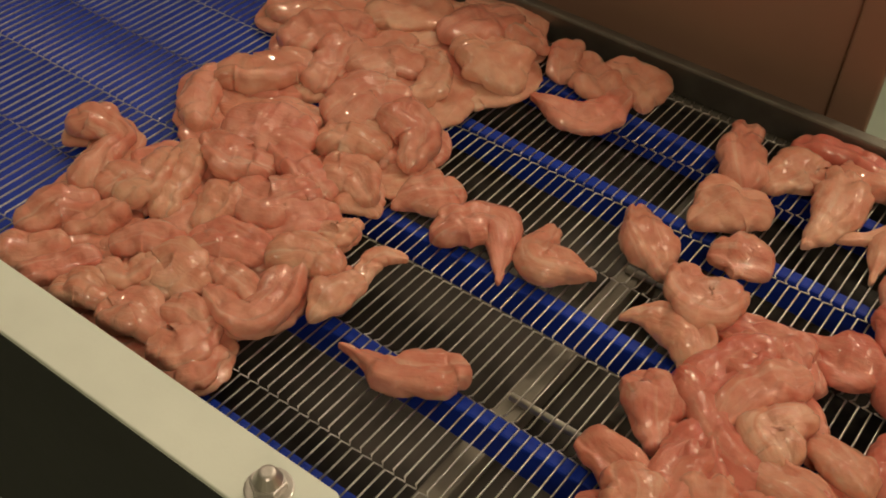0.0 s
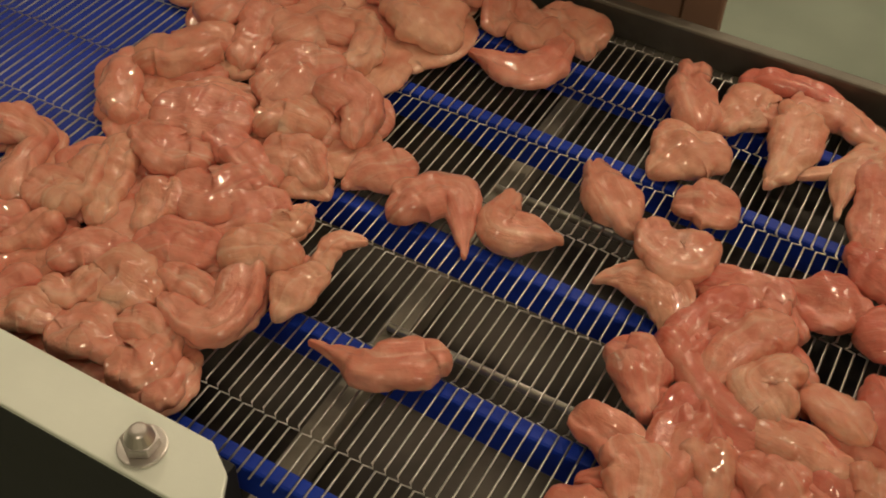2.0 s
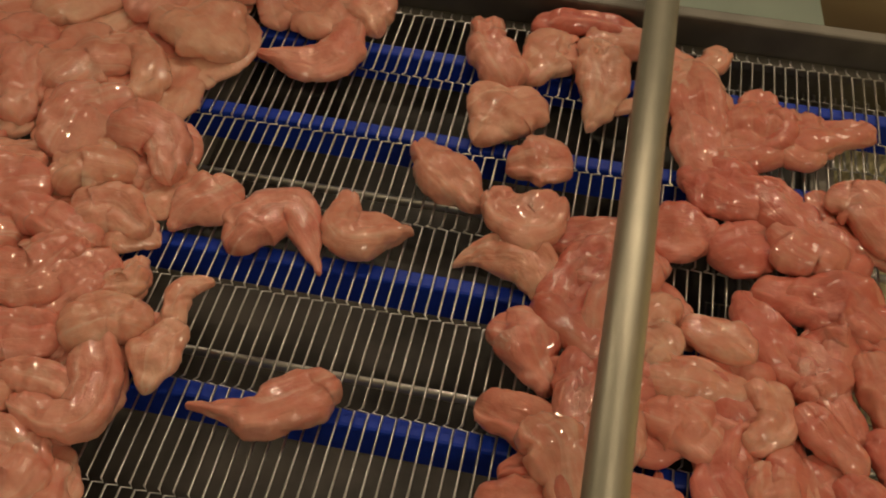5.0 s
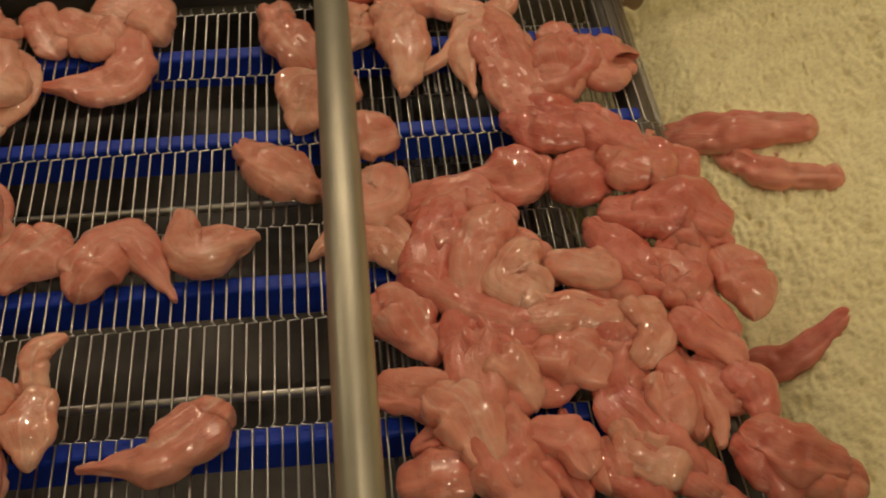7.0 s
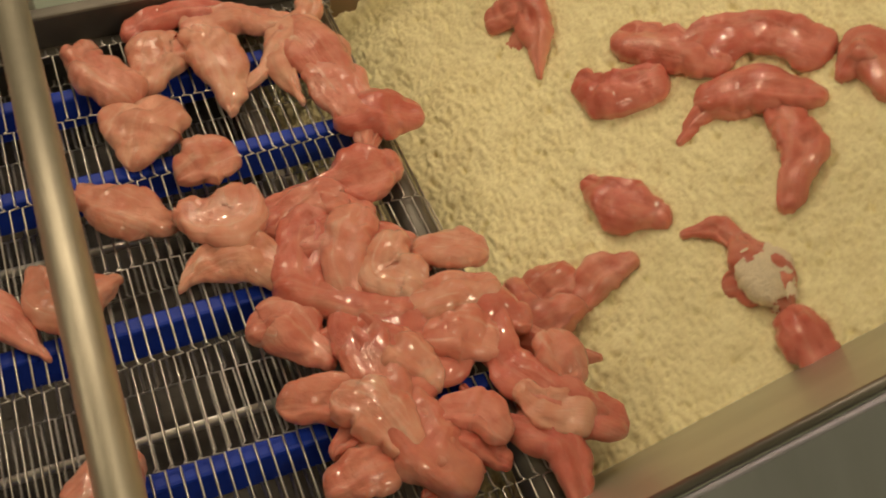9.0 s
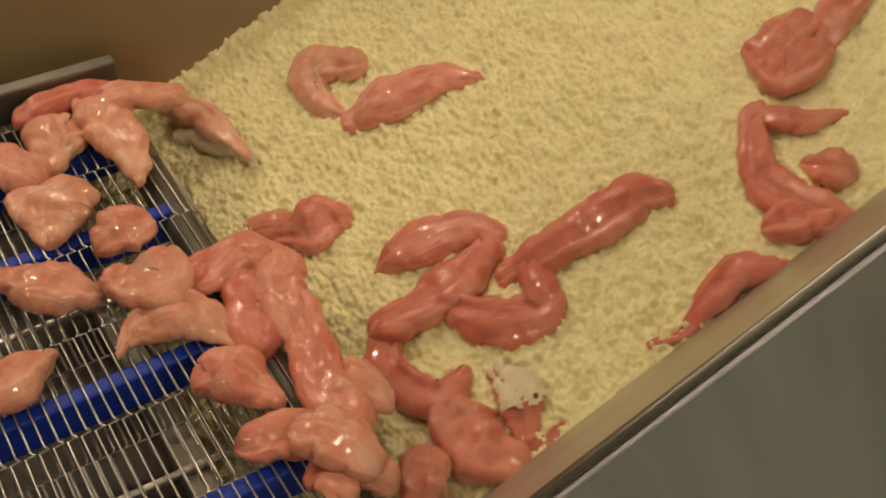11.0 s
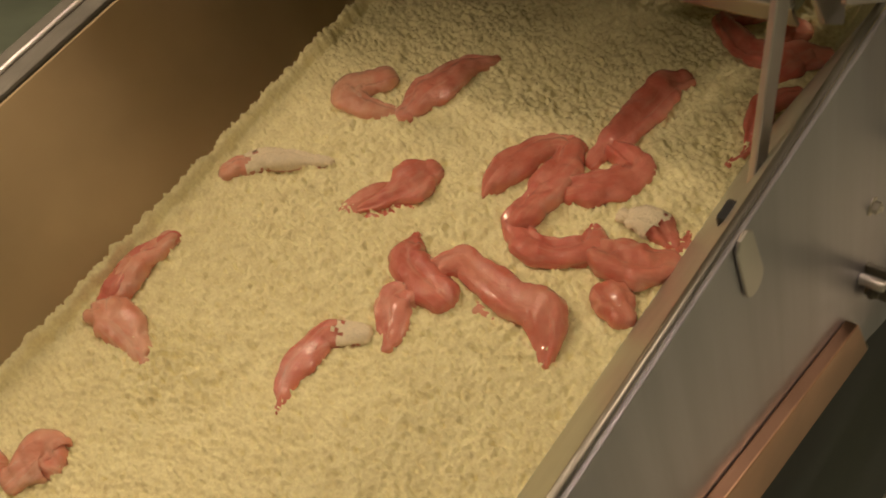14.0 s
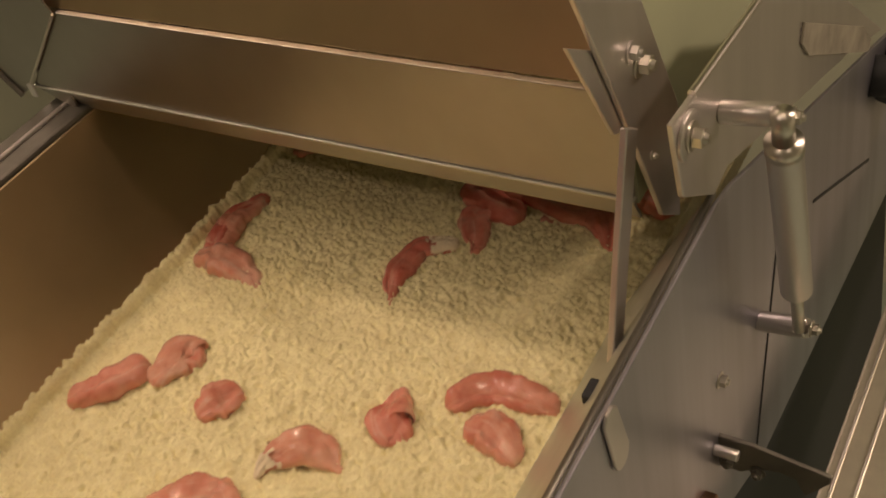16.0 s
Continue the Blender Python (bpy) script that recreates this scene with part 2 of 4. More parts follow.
thing("wall_east", box(6, 6.1, -4, 5, Z_FLOOR, 2.6, 0), WALL, "pale plastered hall wall", "wall", "structure")
thing("wall_west", box(-5.1, -5, -4, 5, Z_FLOOR, 2.6, 0), WALL, "pale plastered hall wall", "wall", "structure")
thing("ceiling", box(-5, 6, -4, 5, 2.6, 2.7, 0), WALL, "pale hall ceiling", "ceiling", "structure")

# ---- wire belt conveyor frame ----
Y0, Y1 = -0.262, 0.372
frame_ob = holder("conveyor_frame", "stainless conveyor frame with blue plastic wear strips", "conveyor", m=pose(0, 0, 0))
for y in (-0.247, -0.119, 0.022, 0.190, 0.307):
    part("wear_strip", box(-0.42, 0.566, y - 0.008, y + 0.008, -0.040, -0.003, 0.003), BLUE, frame_ob, "blue plastic wear strip")
part("blue_bed_plate", box(-1.9, -0.44, Y0, Y1, -0.016, -0.004, 0.002), BLUE, frame_ob, "blue plastic slider plate")
for y in (-0.054, 0.150):
    part("tie_rod", rod((-0.14, y, -0.052), (0.55, y, -0.052), 0.004), BRIGHT, frame_ob, "bright steel tie rod")
for x in (-0.135, 0.478):
    part("cross_member", box(x - 0.012, x + 0.012, Y0, Y1, -0.085, -0.056, 0.002), DULL, frame_ob, "flat steel cross member")
part("drip_tray", box(-1.9, 0.50, Y0 - 0.01, Y1 + 0.01, -0.105, -0.098, 0.002), TRAY, frame_ob, "dark mottled steel drip tray")
part("nose_roller", rod((X_END - 0.018, Y0, -0.020), (X_END - 0.018, Y1, -0.020), 0.0165, 20), DARKSTEEL, frame_ob, "dull steel nose roller", True)
for x in (-1.7, -0.6, 0.44):
    for y in (-0.298, 0.404):
        part("leg", box(x - 0.02, x + 0.02, y - 0.0065, y + 0.0065, Z_FLOOR, -0.302 if y < 0 else -0.112, 0.003), DARKSTEEL, frame_ob, "square steel leg")
# far side rail
part("side_rail", box(-1.9, 0.592, 0.396, 0.412, -0.11, 0.022, 0.003), DARKSTEEL, frame_ob, "dull steel side rail")
part("rail_lip", box(-1.9, 0.592, 0.380, 0.3955, -0.024, -0.014, 0.002), DARKSTEEL, frame_ob)
# near side plate
plate = part("side_plate", prism([(-1.9, -0.272), (-0.146, -0.272), (-0.122, -0.288), (-0.104, -0.322), (-1.9, -0.322)], 2, 0.044, 0.050), CREAM, frame_ob, "satin steel side plate with a cut corner")
part("side_beam", box(-0.124, 0.50, -0.31, -0.276, -0.30, -0.06, 0.002), DARKSTEEL, frame_ob)
# black block added to paint the dark void beneath the side plate
part("void_shade", box(-1.9, -0.125, -0.3215, -0.276, -0.30, 0.0435, 0.001), BLACK, frame_ob)
part("washer", rod((-0.184, -0.300, 0.0502), (-0.184, -0.300, 0.0535), 0.0175, 28, None, None, 0.001), STEEL, plate, "steel washer")
part("dome_nut", rod((-0.184, -0.300, 0.0537), (-0.184, -0.300, 0.062), 0.0135, 6, rod((-0.184, -0.300, 0.0615), (-0.184, -0.300, 0.0720), 0.0115, 20, None, 0.006, 0.002), None, 0.0015), STEEL, plate, "bright dome nut")
# back panel behind the far rail
guard = holder("guard_panel", "brown tinted steel guard panel behind the belt", "panel")
part("sheet", box(-1.9, -0.075, 0.470, 0.476, -0.30, 0.30, 0.002), BROWN, guard)
part("edge_fold", box(-0.0745, -0.030, 0.462, 0.476, -0.045, 0.30, 0.003), BROWN, guard, "lighter folded edge")
for _x in (-0.40, -1.1):
    part("stay", box(_x - 0.006, _x + 0.006, 0.4125, 0.4695, -0.06, -0.04, 0.002), DARKSTEEL, guard)
bar = holder("cross_bar", "round steel bar across the belt", "bar")
part("tube", rod((0.289, -0.60, 0.170), (0.289, 0.45, 0.170), 0.0132, 24), SATIN, bar, "satin steel tube", True)
part("post", rod((0.289, 0.45, -0.3), (0.289, 0.45, 0.183), 0.012, 20), STEEL, bar)

# ---- sloping trough ----
trough = holder("breading_trough", "stainless steel trough of the breading machine", "machine", m=BED)
part("far_wall", prism([(0.391, -0.06), (0.522, 0.20), (0.526, 0.20), (0.395, -0.06)], 0, 0.40, 2.2, 0), GOLD, trough, "warm reflecting steel side wall")
far_rim = part("far_rim", box(0.30, 2.2, 0.531, 0.60, 0.19, 0.205, 0.005), DARKSTEEL, trough, "dull steel rim")
part("rim_edge", rod((0.30, 0.566, 0.206), (2.2, 0.566, 0.206), 0.004, 10), STEEL, far_rim, "bright rim edge")
part("near_wall", prism([(-0.172, -0.06), (-0.180, 0.0), (-0.293, 0.203), (-0.300, 0.203), (-0.187, -0.06)], 0, 0.42, 1.51, 0.001), OLIVE, trough, "sloping steel inner wall")
part("near_rim", rod((0.42, -0.2965, 0.2055), (1.51, -0.2965, 0.2055), 0.0035, 10), HOODSTEEL, trough, "rolled rim", True)
panel = part("near_panel", prism([(0.40, 0.2045), (1.495, 0.2045), (1.538, 0.195), (2.27, -0.081), (2.39, -0.492), (1.627, -0.367), (1.512, -0.31), (0.98, -0.004), (0.85, -0.30), (0.40, -0.30)], 1, -0.306, -0.3005, 0.0015), PANEL, trough, "brushed steel side panel")
# flat black sheet: the shade below the panel is put into its colour
part("recess", prism([(0.85, -0.42), (0.97, 0.0), (1.55, -0.2), (2.4, -0.45), (2.5, -1.0), (0.9, -1.0)], 1, -0.298, -0.29, 0), BLACK, trough, "black sheet painting the shade under the panel")
part("ledge", prism([(0.99, -0.016), (1.42, -0.165), (1.45, -0.255), (1.022, -0.116)], 1, -0.322, -0.3065, 0.002), mat("copper_toned_steel", (0.50, 0.30, 0.20), 0.3, 1.0, 20, 0.12), panel, "copper toned folded ledge")
part("seam", prism([(1.690, -0.007), (1.694, -0.007), (1.609, -0.313), (1.604, -0.313)], 1, -0.3072, -0.3062, 0), BLACK, panel, "dark panel seam")
part("seam", prism([(1.848, -0.079), (1.848, -0.084), (2.183, -0.270), (2.183, -0.264)], 1, -0.3072, -0.3062, 0), BLACK, panel, "dark panel seam")
_tab = [(1.224 + 0.013 * math.cos(a), 0.196 + 0.013 * math.sin(a)) for a in (0.3, 1.2, 2.1, 3.0)]
_tab += [(1.234 + 0.015 * math.cos(a), 0.138 + 0.018 * math.sin(a)) for a in (3.3, 3.8, 4.3, 4.8, 5.3, 5.8, 6.2)]
part("tab", prism(_tab, 1, -0.3105, -0.3065, 0.0015), STEEL, panel, "rounded steel tab")
hexbolt(panel, (1.480, -0.306, -0.038), (0, -1, 0), 0.012, "small panel screw")
catch = part("catch_plate", prism([(-0.297, -0.126), (-0.345, -0.127), (-0.434, -0.144), (-0.433, -0.155), (-0.406, -0.193), (-0.395, -0.166), (-0.377, -0.162), (-0.354, -0.167), (-0.331, -0.183), (-0.304, -0.181)], 0, 1.470, 1.476, 0.0015), DARKSTEEL, trough, "dark steel catch plate with a hooked slot")
part("catch_pin", rod((1.455, -0.306, -0.132), (1.455, -0.335, -0.132), 0.007, 18, None, None, 0.002), STEEL, trough, "round steel pin", True)
hexbolt(catch, (1.4695, -0.318, -0.163), (-1, 0, 0), 0.013, "catch bolt", DARKSTEEL)
hexbolt(catch, (1.4695, -0.352, -0.171), (-1, 0, 0), 0.011, "catch bolt", DARKSTEEL)
_legs = holder("trough_stand", "dark steel stand under the breading trough", "stand")
for _px, _py, _top in ((0.75, -0.22, -0.17), (1.75, -0.25, 0.30), (0.75, 0.40, -0.17), (1.75, 0.38, 0.30)):
    part("leg", rod((_px, _py, Z_FLOOR), (_px, _py, _top), 0.022, 14), DARKSTEEL, _legs, "round steel leg")
beam = holder("outer_beam", "satin steel beam outside the breading machine", "beam", m=BED)
beam_body = part("beam_body", box(1.0, 2.8, -0.52, -0.392, -0.45, -0.35, 0.004), SATIN, beam)
for _w in (-0.41, -0.44):
    part("beam_groove", box(1.0, 2.8, _w, _w + 0.004, -0.349, -0.345, 0.001), BRIGHT, beam_body)
part("support", box(1.9, 1.98, -0.50, -0.42, -2.3, -0.452, 0.003), DARKSTEEL, beam)
hood = holder("hood", "stainless steel hood over the breading bed", "hood", m=BED)
part("skirt", prism([(1.466, 0.199), (1.462, 0.199), (1.450, 0.229), (1.454, 0.229)], 1, -0.240, 0.545, 0), HOODSTEEL, hood, "folded lower skirt")
part("skirt_corner", prism([(0.5455, 0.199), (0.612, 0.229), (0.5455, 0.229)], 0, 1.452, 1.455, 0), HOODSTEEL, hood)
part("fold", box(1.4475, 1.4555, -0.242, 0.612, 0.2292, 0.2325, 0.0012), OLIVE, hood, "bright folded edge")
part("front", prism([(-0.240, 0.2327), (0.610, 0.2327), (0.493, 0.352), (-0.240, 0.352)], 0, 1.451, 1.457, 0.001), HOODSTEEL, hood, "flat front plate")
part("fold", box(1.449, 1.4575, -0.240, 0.493, 0.3522, 0.3550, 0.001), HOODSTEEL, hood, "bright folded edge")
part("cover", prism([(1.458, 0.3555), (1.62, 0.84), (1.624, 0.84), (1.462, 0.3555)], 1, -0.235, 0.70, 0.001), GOLD, hood, "sloping cover plate")
# unseen roof and far side, added to keep lamp light off the covered bed
part("roof", box(1.62, 2.6, -0.235, 0.70, 0.8402, 0.8462, 0.001), HOODSTEEL, hood, "flat unseen roof plate added to block lamp light")
part("far_light_block", prism([(1.466, 0.212), (1.466, 0.352), (1.63, 0.838), (2.6, 0.838), (2.6, 0.212)], 1, 0.612, 0.616, 0.001), HOODSTEEL, hood)
# added sheet; its pale green stands in for the hall beyond the hood
part("hall_backdrop", prism([(1.475, 0.205), (1.475, 0.39), (1.63, 0.838), (2.6, 0.838), (2.6, 0.205)], 1, -0.234, -0.230, 0.001), PALE, hood, "pale green sheet standing in for the hall behind")
end_plate = part("end_plate", prism([(0.495, 0.352), (0.612, 0.234), (0.640, 0.212), (0.648, 0.222), (0.86, 0.48), (0.80, 0.84), (0.704, 0.76)], 0, 1.448, 1.4505, 0.001), HOODSTEEL, hood, "angled end plate")
part("end_plate_edge", rod((1.4465, 0.494, 0.354), (1.4465, 0.613, 0.233), 0.0022, 8), BRIGHT, end_plate, "bright mitred seam")
part("end_plate_lip", rod((1.4465, 0.640, 0.213), (1.4465, 0.862, 0.480), 0.0045, 10), DARKSTEEL, end_plate, "rolled lower lip")
part("corner_tab", box(1.4440, 1.4475, 0.606, 0.618, 0.215, 0.236, 0.002), STEEL, end_plate, "small corner tab")
arm = part("hinge_arm", prism([(1.361, 0.503), (1.480, 0.433), (1.544, 0.283), (1.531, 0.148), (1.489, 0.183), (1.412, 0.381)], 1, -0.253, -0.247, 0.0015), STEEL, hood, "flat steel hinge arm")
part("gusset", prism([(1.351, 0.466), (1.411, 0.425), (1.443, 0.322), (1.414, 0.337)], 1, -0.2465, -0.242, 0.001), STEEL, hood)
hexbolt(arm, (1.462, -0.253, 0.381), (0, -1, 0), 0.016)
hexbolt(arm, (1.447, -0.253, 0.402), (0, -1, 0), 0.012, "steel nut", STEEL)
hexbolt(arm, (1.475, -0.253, 0.270), (0, -1, 0), 0.006, "small steel rivet")
lever = part("lever", prism([(1.408, 0.352), (1.430, 0.336), (1.392, 0.240), (1.345, 0.118), (1.322, 0.125), (1.370, 0.256)], 1, -0.262, -0.255, 0.0015), STEEL, hood, "flat steel lever")
part("lever_foot", box(1.272, 1.296, -0.270, -0.254, 0.135, 0.150, 0.003), BLACK, lever, "black lever foot")
housing = holder("hinge_housing", "steel hinge housing plate with gas spring mounts", "housing", m=BED)
housing_plate = part("plate", prism([(1.468, 0.351), (1.657, 0.334), (2.007, 0.129), (2.242, -0.060), (2.027, 0.033), (1.545, 0.212), (1.506, 0.207), (1.429, 0.266), (1.415, 0.356)], 1, -0.300, -0.294, 0.0015), STEEL, housing, "brushed steel plate")
part("flange", rod((1.468, -0.297, 0.352), (1.657, -0.297, 0.336), 0.004, 10), BRIGHT, housing_plate, "bright edge")
part("slot", prism([(1.80, 0.222), (2.10, 0.032), (2.15, -0.020), (2.14, -0.035), (1.82, 0.165), (1.79, 0.200)], 1, -0.3035, -0.3003, 0), DULL, housing_plate, "dark slotted opening")
part("hinge_washer", rod((1.444, -0.300, 0.325), (1.444, -0.304, 0.325), 0.024, 28, None, None, 0.001), STEEL, housing, "large steel washer", True)
hexbolt(housing, (1.444, -0.304, 0.325), (0, -1, 0), 0.017, "large hinge bolt")
spring = holder("gas_spring", "steel gas spring between two pins", "gas spring", m=BED)
part("pin", rod((1.530, -0.300, 0.290), (1.532, -0.355, 0.294), 0.0120, 20, None, None, 0.002), STEEL, spring, "turned steel pin", True)
part("pin", rod((1.621, -0.306, -0.084), (1.612, -0.366, -0.068), 0.0125, 20, None, None, 0.002), STEEL, spring, "turned steel pin", True)
hexbolt(spring, (1.532, -0.366, 0.294), (0.02, -1, 0), 0.012, "end nut")
hexbolt(spring, (1.611, -0.370, -0.066), (0.02, -1, 0), 0.012, "end nut")
cylinder = part("cylinder", rod((1.529, -0.360, 0.262), (1.583, -0.360, 0.020), 0.0175, 28, None, None, 0.003), STEEL, spring, "polished steel cylinder", True)
part("collar", rod((1.5275, -0.360, 0.268), (1.531, -0.360, 0.254), 0.0185, 28), BRIGHT, cylinder, "bright collar", True)
part("eye", rod((1.522, -0.360, 0.305), (1.5275, -0.360, 0.268), 0.011, 16), BRIGHT, spring, "rod eye", True)
part("piston_rod", rod((1.583, -0.360, 0.022), (1.596, -0.360, -0.055), 0.007, 14), BRIGHT, spring, "thin piston rod", True)
knob = holder("black_knob", "black plastic knob on the housing", "knob", m=BED)
part("knob_body", rod((2.23, -0.306, -0.12), (2.28, -0.37, -0.18), 0.05, 24, None, None, 0.006), BLACK, knob, "", True)
part("knob_stem", rod((2.16, -0.302, -0.09), (2.24, -0.34, -0.14), 0.032, 20), BLACK, knob, "", True)


# ---- wire belt ----
PITCH = 0.01077
ROWS = (-0.208, -0.1125, -0.018, 0.079, 0.174, 0.269)


def strand_mesh():
    pts = []
    pts.append(Vector((0, Y0, 0)))
    k = 0
    for y in (*ROWS, Y1 - 0.008):
        x = (k % 2) * PITCH * 0.5
        x2 = ((k + 1) % 2) * PITCH * 0.5
        s = 1 if x2 > x else -1
        pts.append(Vector((x, y - 0.0022, 0)))
        pts.append(Vector((x + s * PITCH * 0.78, y - 0.0016, 0.0006)))
        pts.append(Vector((x2, y + 0.0016, 0.0006)))
        k += 1
    pts.append(Vector(((k % 2) * PITCH * 0.5, Y1, 0)))
    bm = bmesh.new()
    rad, seg = 0.00095, 6
    rings = []
    for i, p in enumerate(pts):
        d = (pts[min(i + 1, len(pts) - 1)] - pts[max(i - 1, 0)]).normalized()
        side = d.cross(Vector((0, 0, 1))).normalized()
        up = side.cross(d)
        rings.append([bm.verts.new(p + rad * (math.cos(a) * side + math.sin(a) * up)) for a in (2 * math.pi * j / seg for j in range(seg))])
    for a, b in zip(rings, rings[1:]):
        for j in range(seg):
            bm.faces.new((a[j], a[(j + 1) % seg], b[(j + 1) % seg], b[j]))
    bm.faces.new(rings[0][::-1])
    bm.faces.new(rings[-1])
    bmesh.ops.recalc_face_normals(bm, faces=bm.faces[:])
    return mesh_from("strand", bm, WIRE)


NOSE_R = 0.0185
wire_belt = holder("wire_belt", "stainless steel wire conveyor belt with interlocked strands", "conveyor belt")
STRANDS = []
_strand = strand_mesh()
for i in range(236):
    o = new("strand", _strand)
    o.parent = wire_belt
    STRANDS.append((o, X_END - 0.018 - i * PITCH))


def belt_pose(s):
    """The pose on the belt's loop at s metres past the start of the nose."""
    if s <= 0:
        return pose(X_END - 0.018 + s, 0, 0)
    if s <= math.pi * NOSE_R:
        a = s / NOSE_R
        return pose(X_END - 0.018 + NOSE_R * math.sin(a), 0, -NOSE_R + NOSE_R * math.cos(a), 0, math.degrees(a), 0)
    return pose(X_END - 0.018 - (s - math.pi * NOSE_R), 0, -2 * NOSE_R, 0, 180, 0)


def key_strands():
    arc = math.pi * NOSE_R
    for o, x in STRANDS:
        s0 = x - (X_END - 0.018)
        ts = {0.0, 16.0}
        for s in (-0.2, -0.1, -0.06, -0.035, -0.02, -0.01, 0, arc / 6, arc / 3, arc / 2, arc * 2 / 3, arc * 5 / 6, arc, arc + 0.01, arc + 0.02, arc + 0.04, arc + 0.1):
            t = (s - s0) / VB
            if 0.05 < t < 15.95:
                ts.add(round(t * FPS) / FPS)
        walk(o, [(t, belt_pose(s0 + VB * t)) for t in sorted(ts)])


# ---- chicken ----
PIECES, CLUMPS = [], []


def fillet(seed, on_belt, land, *spine, dust=None):
    """A strip of raw chicken. on_belt: x at 0 s, y, height, turn on the wire belt. land: place and turn on the moving bed, or None.
    spine: x, y, half width along the strip."""
    rnd = random.Random(seed)
    n, m = 40, 28
    ctrl = [Vector((a, b, c)) for a, b, c in spine]
    length = sum((q.xy - p.xy).length for p, q in zip(ctrl, ctrl[1:]))
    if len(ctrl) == 2:
        ctrl.insert(1, (ctrl[0] + ctrl[1]) / 2 + Vector((0, 0, 0.1 * max(ctrl[0].z, ctrl[1].z))))
    k = len(ctrl) - 1

    def at(t):
        i = min(int(t * k), k - 1)
        f = t * k - i
        p0, p1, p2, p3 = ctrl[max(i - 1, 0)], ctrl[i], ctrl[i + 1], ctrl[min(i + 2, k)]
        return 0.5 * ((2 * p1) + (p2 - p0) * f + (2 * p0 - 5 * p1 + 4 * p2 - p3) * f * f + (3 * p1 - p0 - 3 * p2 + p3) * f ** 3)

    e0, e1 = (ctrl[0] - ctrl[1]).xy.normalized(), (ctrl[-1] - ctrl[-2]).xy.normalized()
    line = []
    for a in (86, 68, 50, 30, 12):      # rounded ends
        r, g = ctrl[0].z, radians(a)
        line.append((Vector((ctrl[0].x + e0.x * r * 0.8 * math.sin(g), ctrl[0].y + e0.y * r * 0.8 * math.sin(g))), -e0, r * math.cos(g)))
    for i in range(n + 1):
        t = i / n
        p, d = at(t), (at(min(1, t + 0.01)) - at(max(0, t - 0.01))).xy
        line.append((p.xy, d.normalized(), max(p.z, 0.002)))
    for a in (12, 30, 50, 68, 86):
        r, g = ctrl[-1].z, radians(a)
        line.append((Vector((ctrl[-1].x + e1.x * r * 0.8 * math.sin(g), ctrl[-1].y + e1.y * r * 0.8 * math.sin(g))), e1, r * math.cos(g)))
    off = Vector((rnd.uniform(-9, 9), rnd.uniform(-9, 9), rnd.uniform(-9, 9)))
    bm = bmesh.new()
    fibre = bm.verts.layers.float_vector.new("fibre")
    rings = []
    wmax = max(c.z for c in ctrl)
    thick = min(0.024, max(0.010, wmax * 0.92)) if seed > 37 else 0.015
    freq = max(1.5, min(7.0, length * 75))
    fold, ridge = rnd.uniform(-0.45, 0.45), rnd.uniform(-0.4, 0.4)
    for i, (p, d, half) in enumerate(line):
        t = i / len(line)
        side = Vector((-d.y, d.x))
        half = max(half, 0.0006)
        edge = noise.noise(Vector((t * freq, 0, 0)) + off)
        edge2 = noise.noise(Vector((t * freq, 4.4, 0)) + off)
        hgt = thick * (half / wmax) ** 0.55 * (1 + 0.35 * noise.noise(Vector((t * freq * 0.55, 8.8, 0)) + off))
        ring = []
        for j in range(m):
            a = 2 * math.pi * j / m
            ca, sa = math.cos(a), math.sin(a)
            x = half * (1.06 if seed < 38 else 0.91 if 64 <= seed <= 103 else 0.97) * math.copysign(abs(ca) ** 0.8, ca)
            x *= 1 + 0.20 * (edge if ca > 0 else edge2)
            z = hgt * (0.42 + 0.58 * sa ** 0.9) if sa > 0 else hgt * (0.42 + 0.42 * math.copysign(abs(sa) ** 0.7, sa))
            z += hgt * fold * ca * max(0, sa) * 0.6
            z -= hgt * 0.34 * max(0, 1 - abs(ca - ridge - 0.35 * edge) * 4.0) * max(0, sa)      # cleft between the muscles
            v = Vector((p.x + side.x * x, p.y + side.y * x, z))
            q = v + off
            lump = noise.noise(q * 30) * 0.0040 + noise.noise(q * 68) * 0.0016 - max(0, 0.22 - abs(noise.noise(q * 34 + off))) * 0.0120 + noise.noise(q * 160) * 0.0008
            out = Vector((side.x * ca, side.y * ca, max(sa, 0))) * lump * min(1, half / 0.009)
            v += out
            v.z = max(v.z, 0.0)
            vert = bm.verts.new(v)
            vert[fibre] = (t * (length + 0.02), x + 0.3 * z, seed * 0.37 + 0.2 * z)
            ring.append(vert)
        rings.append(ring)
    for a, b in zip(rings, rings[1:]):
        for j in range(m):
            bm.faces.new((a[j], a[(j + 1) % m], b[(j + 1) % m], b[j]))
    bm.faces.new(rings[0][::-1])
    bm.faces.new(rings[-1])
    bmesh.ops.recalc_face_normals(bm, faces=bm.faces[:])
    coat = None
    if dust:
        bm.normal_update()
        coat = bmesh.new()
        grid = {}
        count = len(rings)
        for i in range(count - 1):
            t = i / count
            for j in range(m):
                quad = [rings[i][j], rings[i][(j + 1) % m], rings[i + 1][(j + 1) % m], rings[i + 1][j]]
                wob = 0.12 * noise.noise((quad[0].co + off) * 120)
                if dust[0] < t + wob < dust[1] and 0 < j + 7 * wob < m * 0.47:
                    vs = []
                    for v in quad:
                        key = (round(v.co.x, 6), round(v.co.y, 6), round(v.co.z, 6))
                        if key not in grid:
                            grid[key] = coat.verts.new(v.co + v.normal * (0.0015 + 0.0012 * noise.noise(v.co * 400)))
                        vs.append(grid[key])
                    if len(set(vs)) == 4:
                        coat.faces.new(vs)
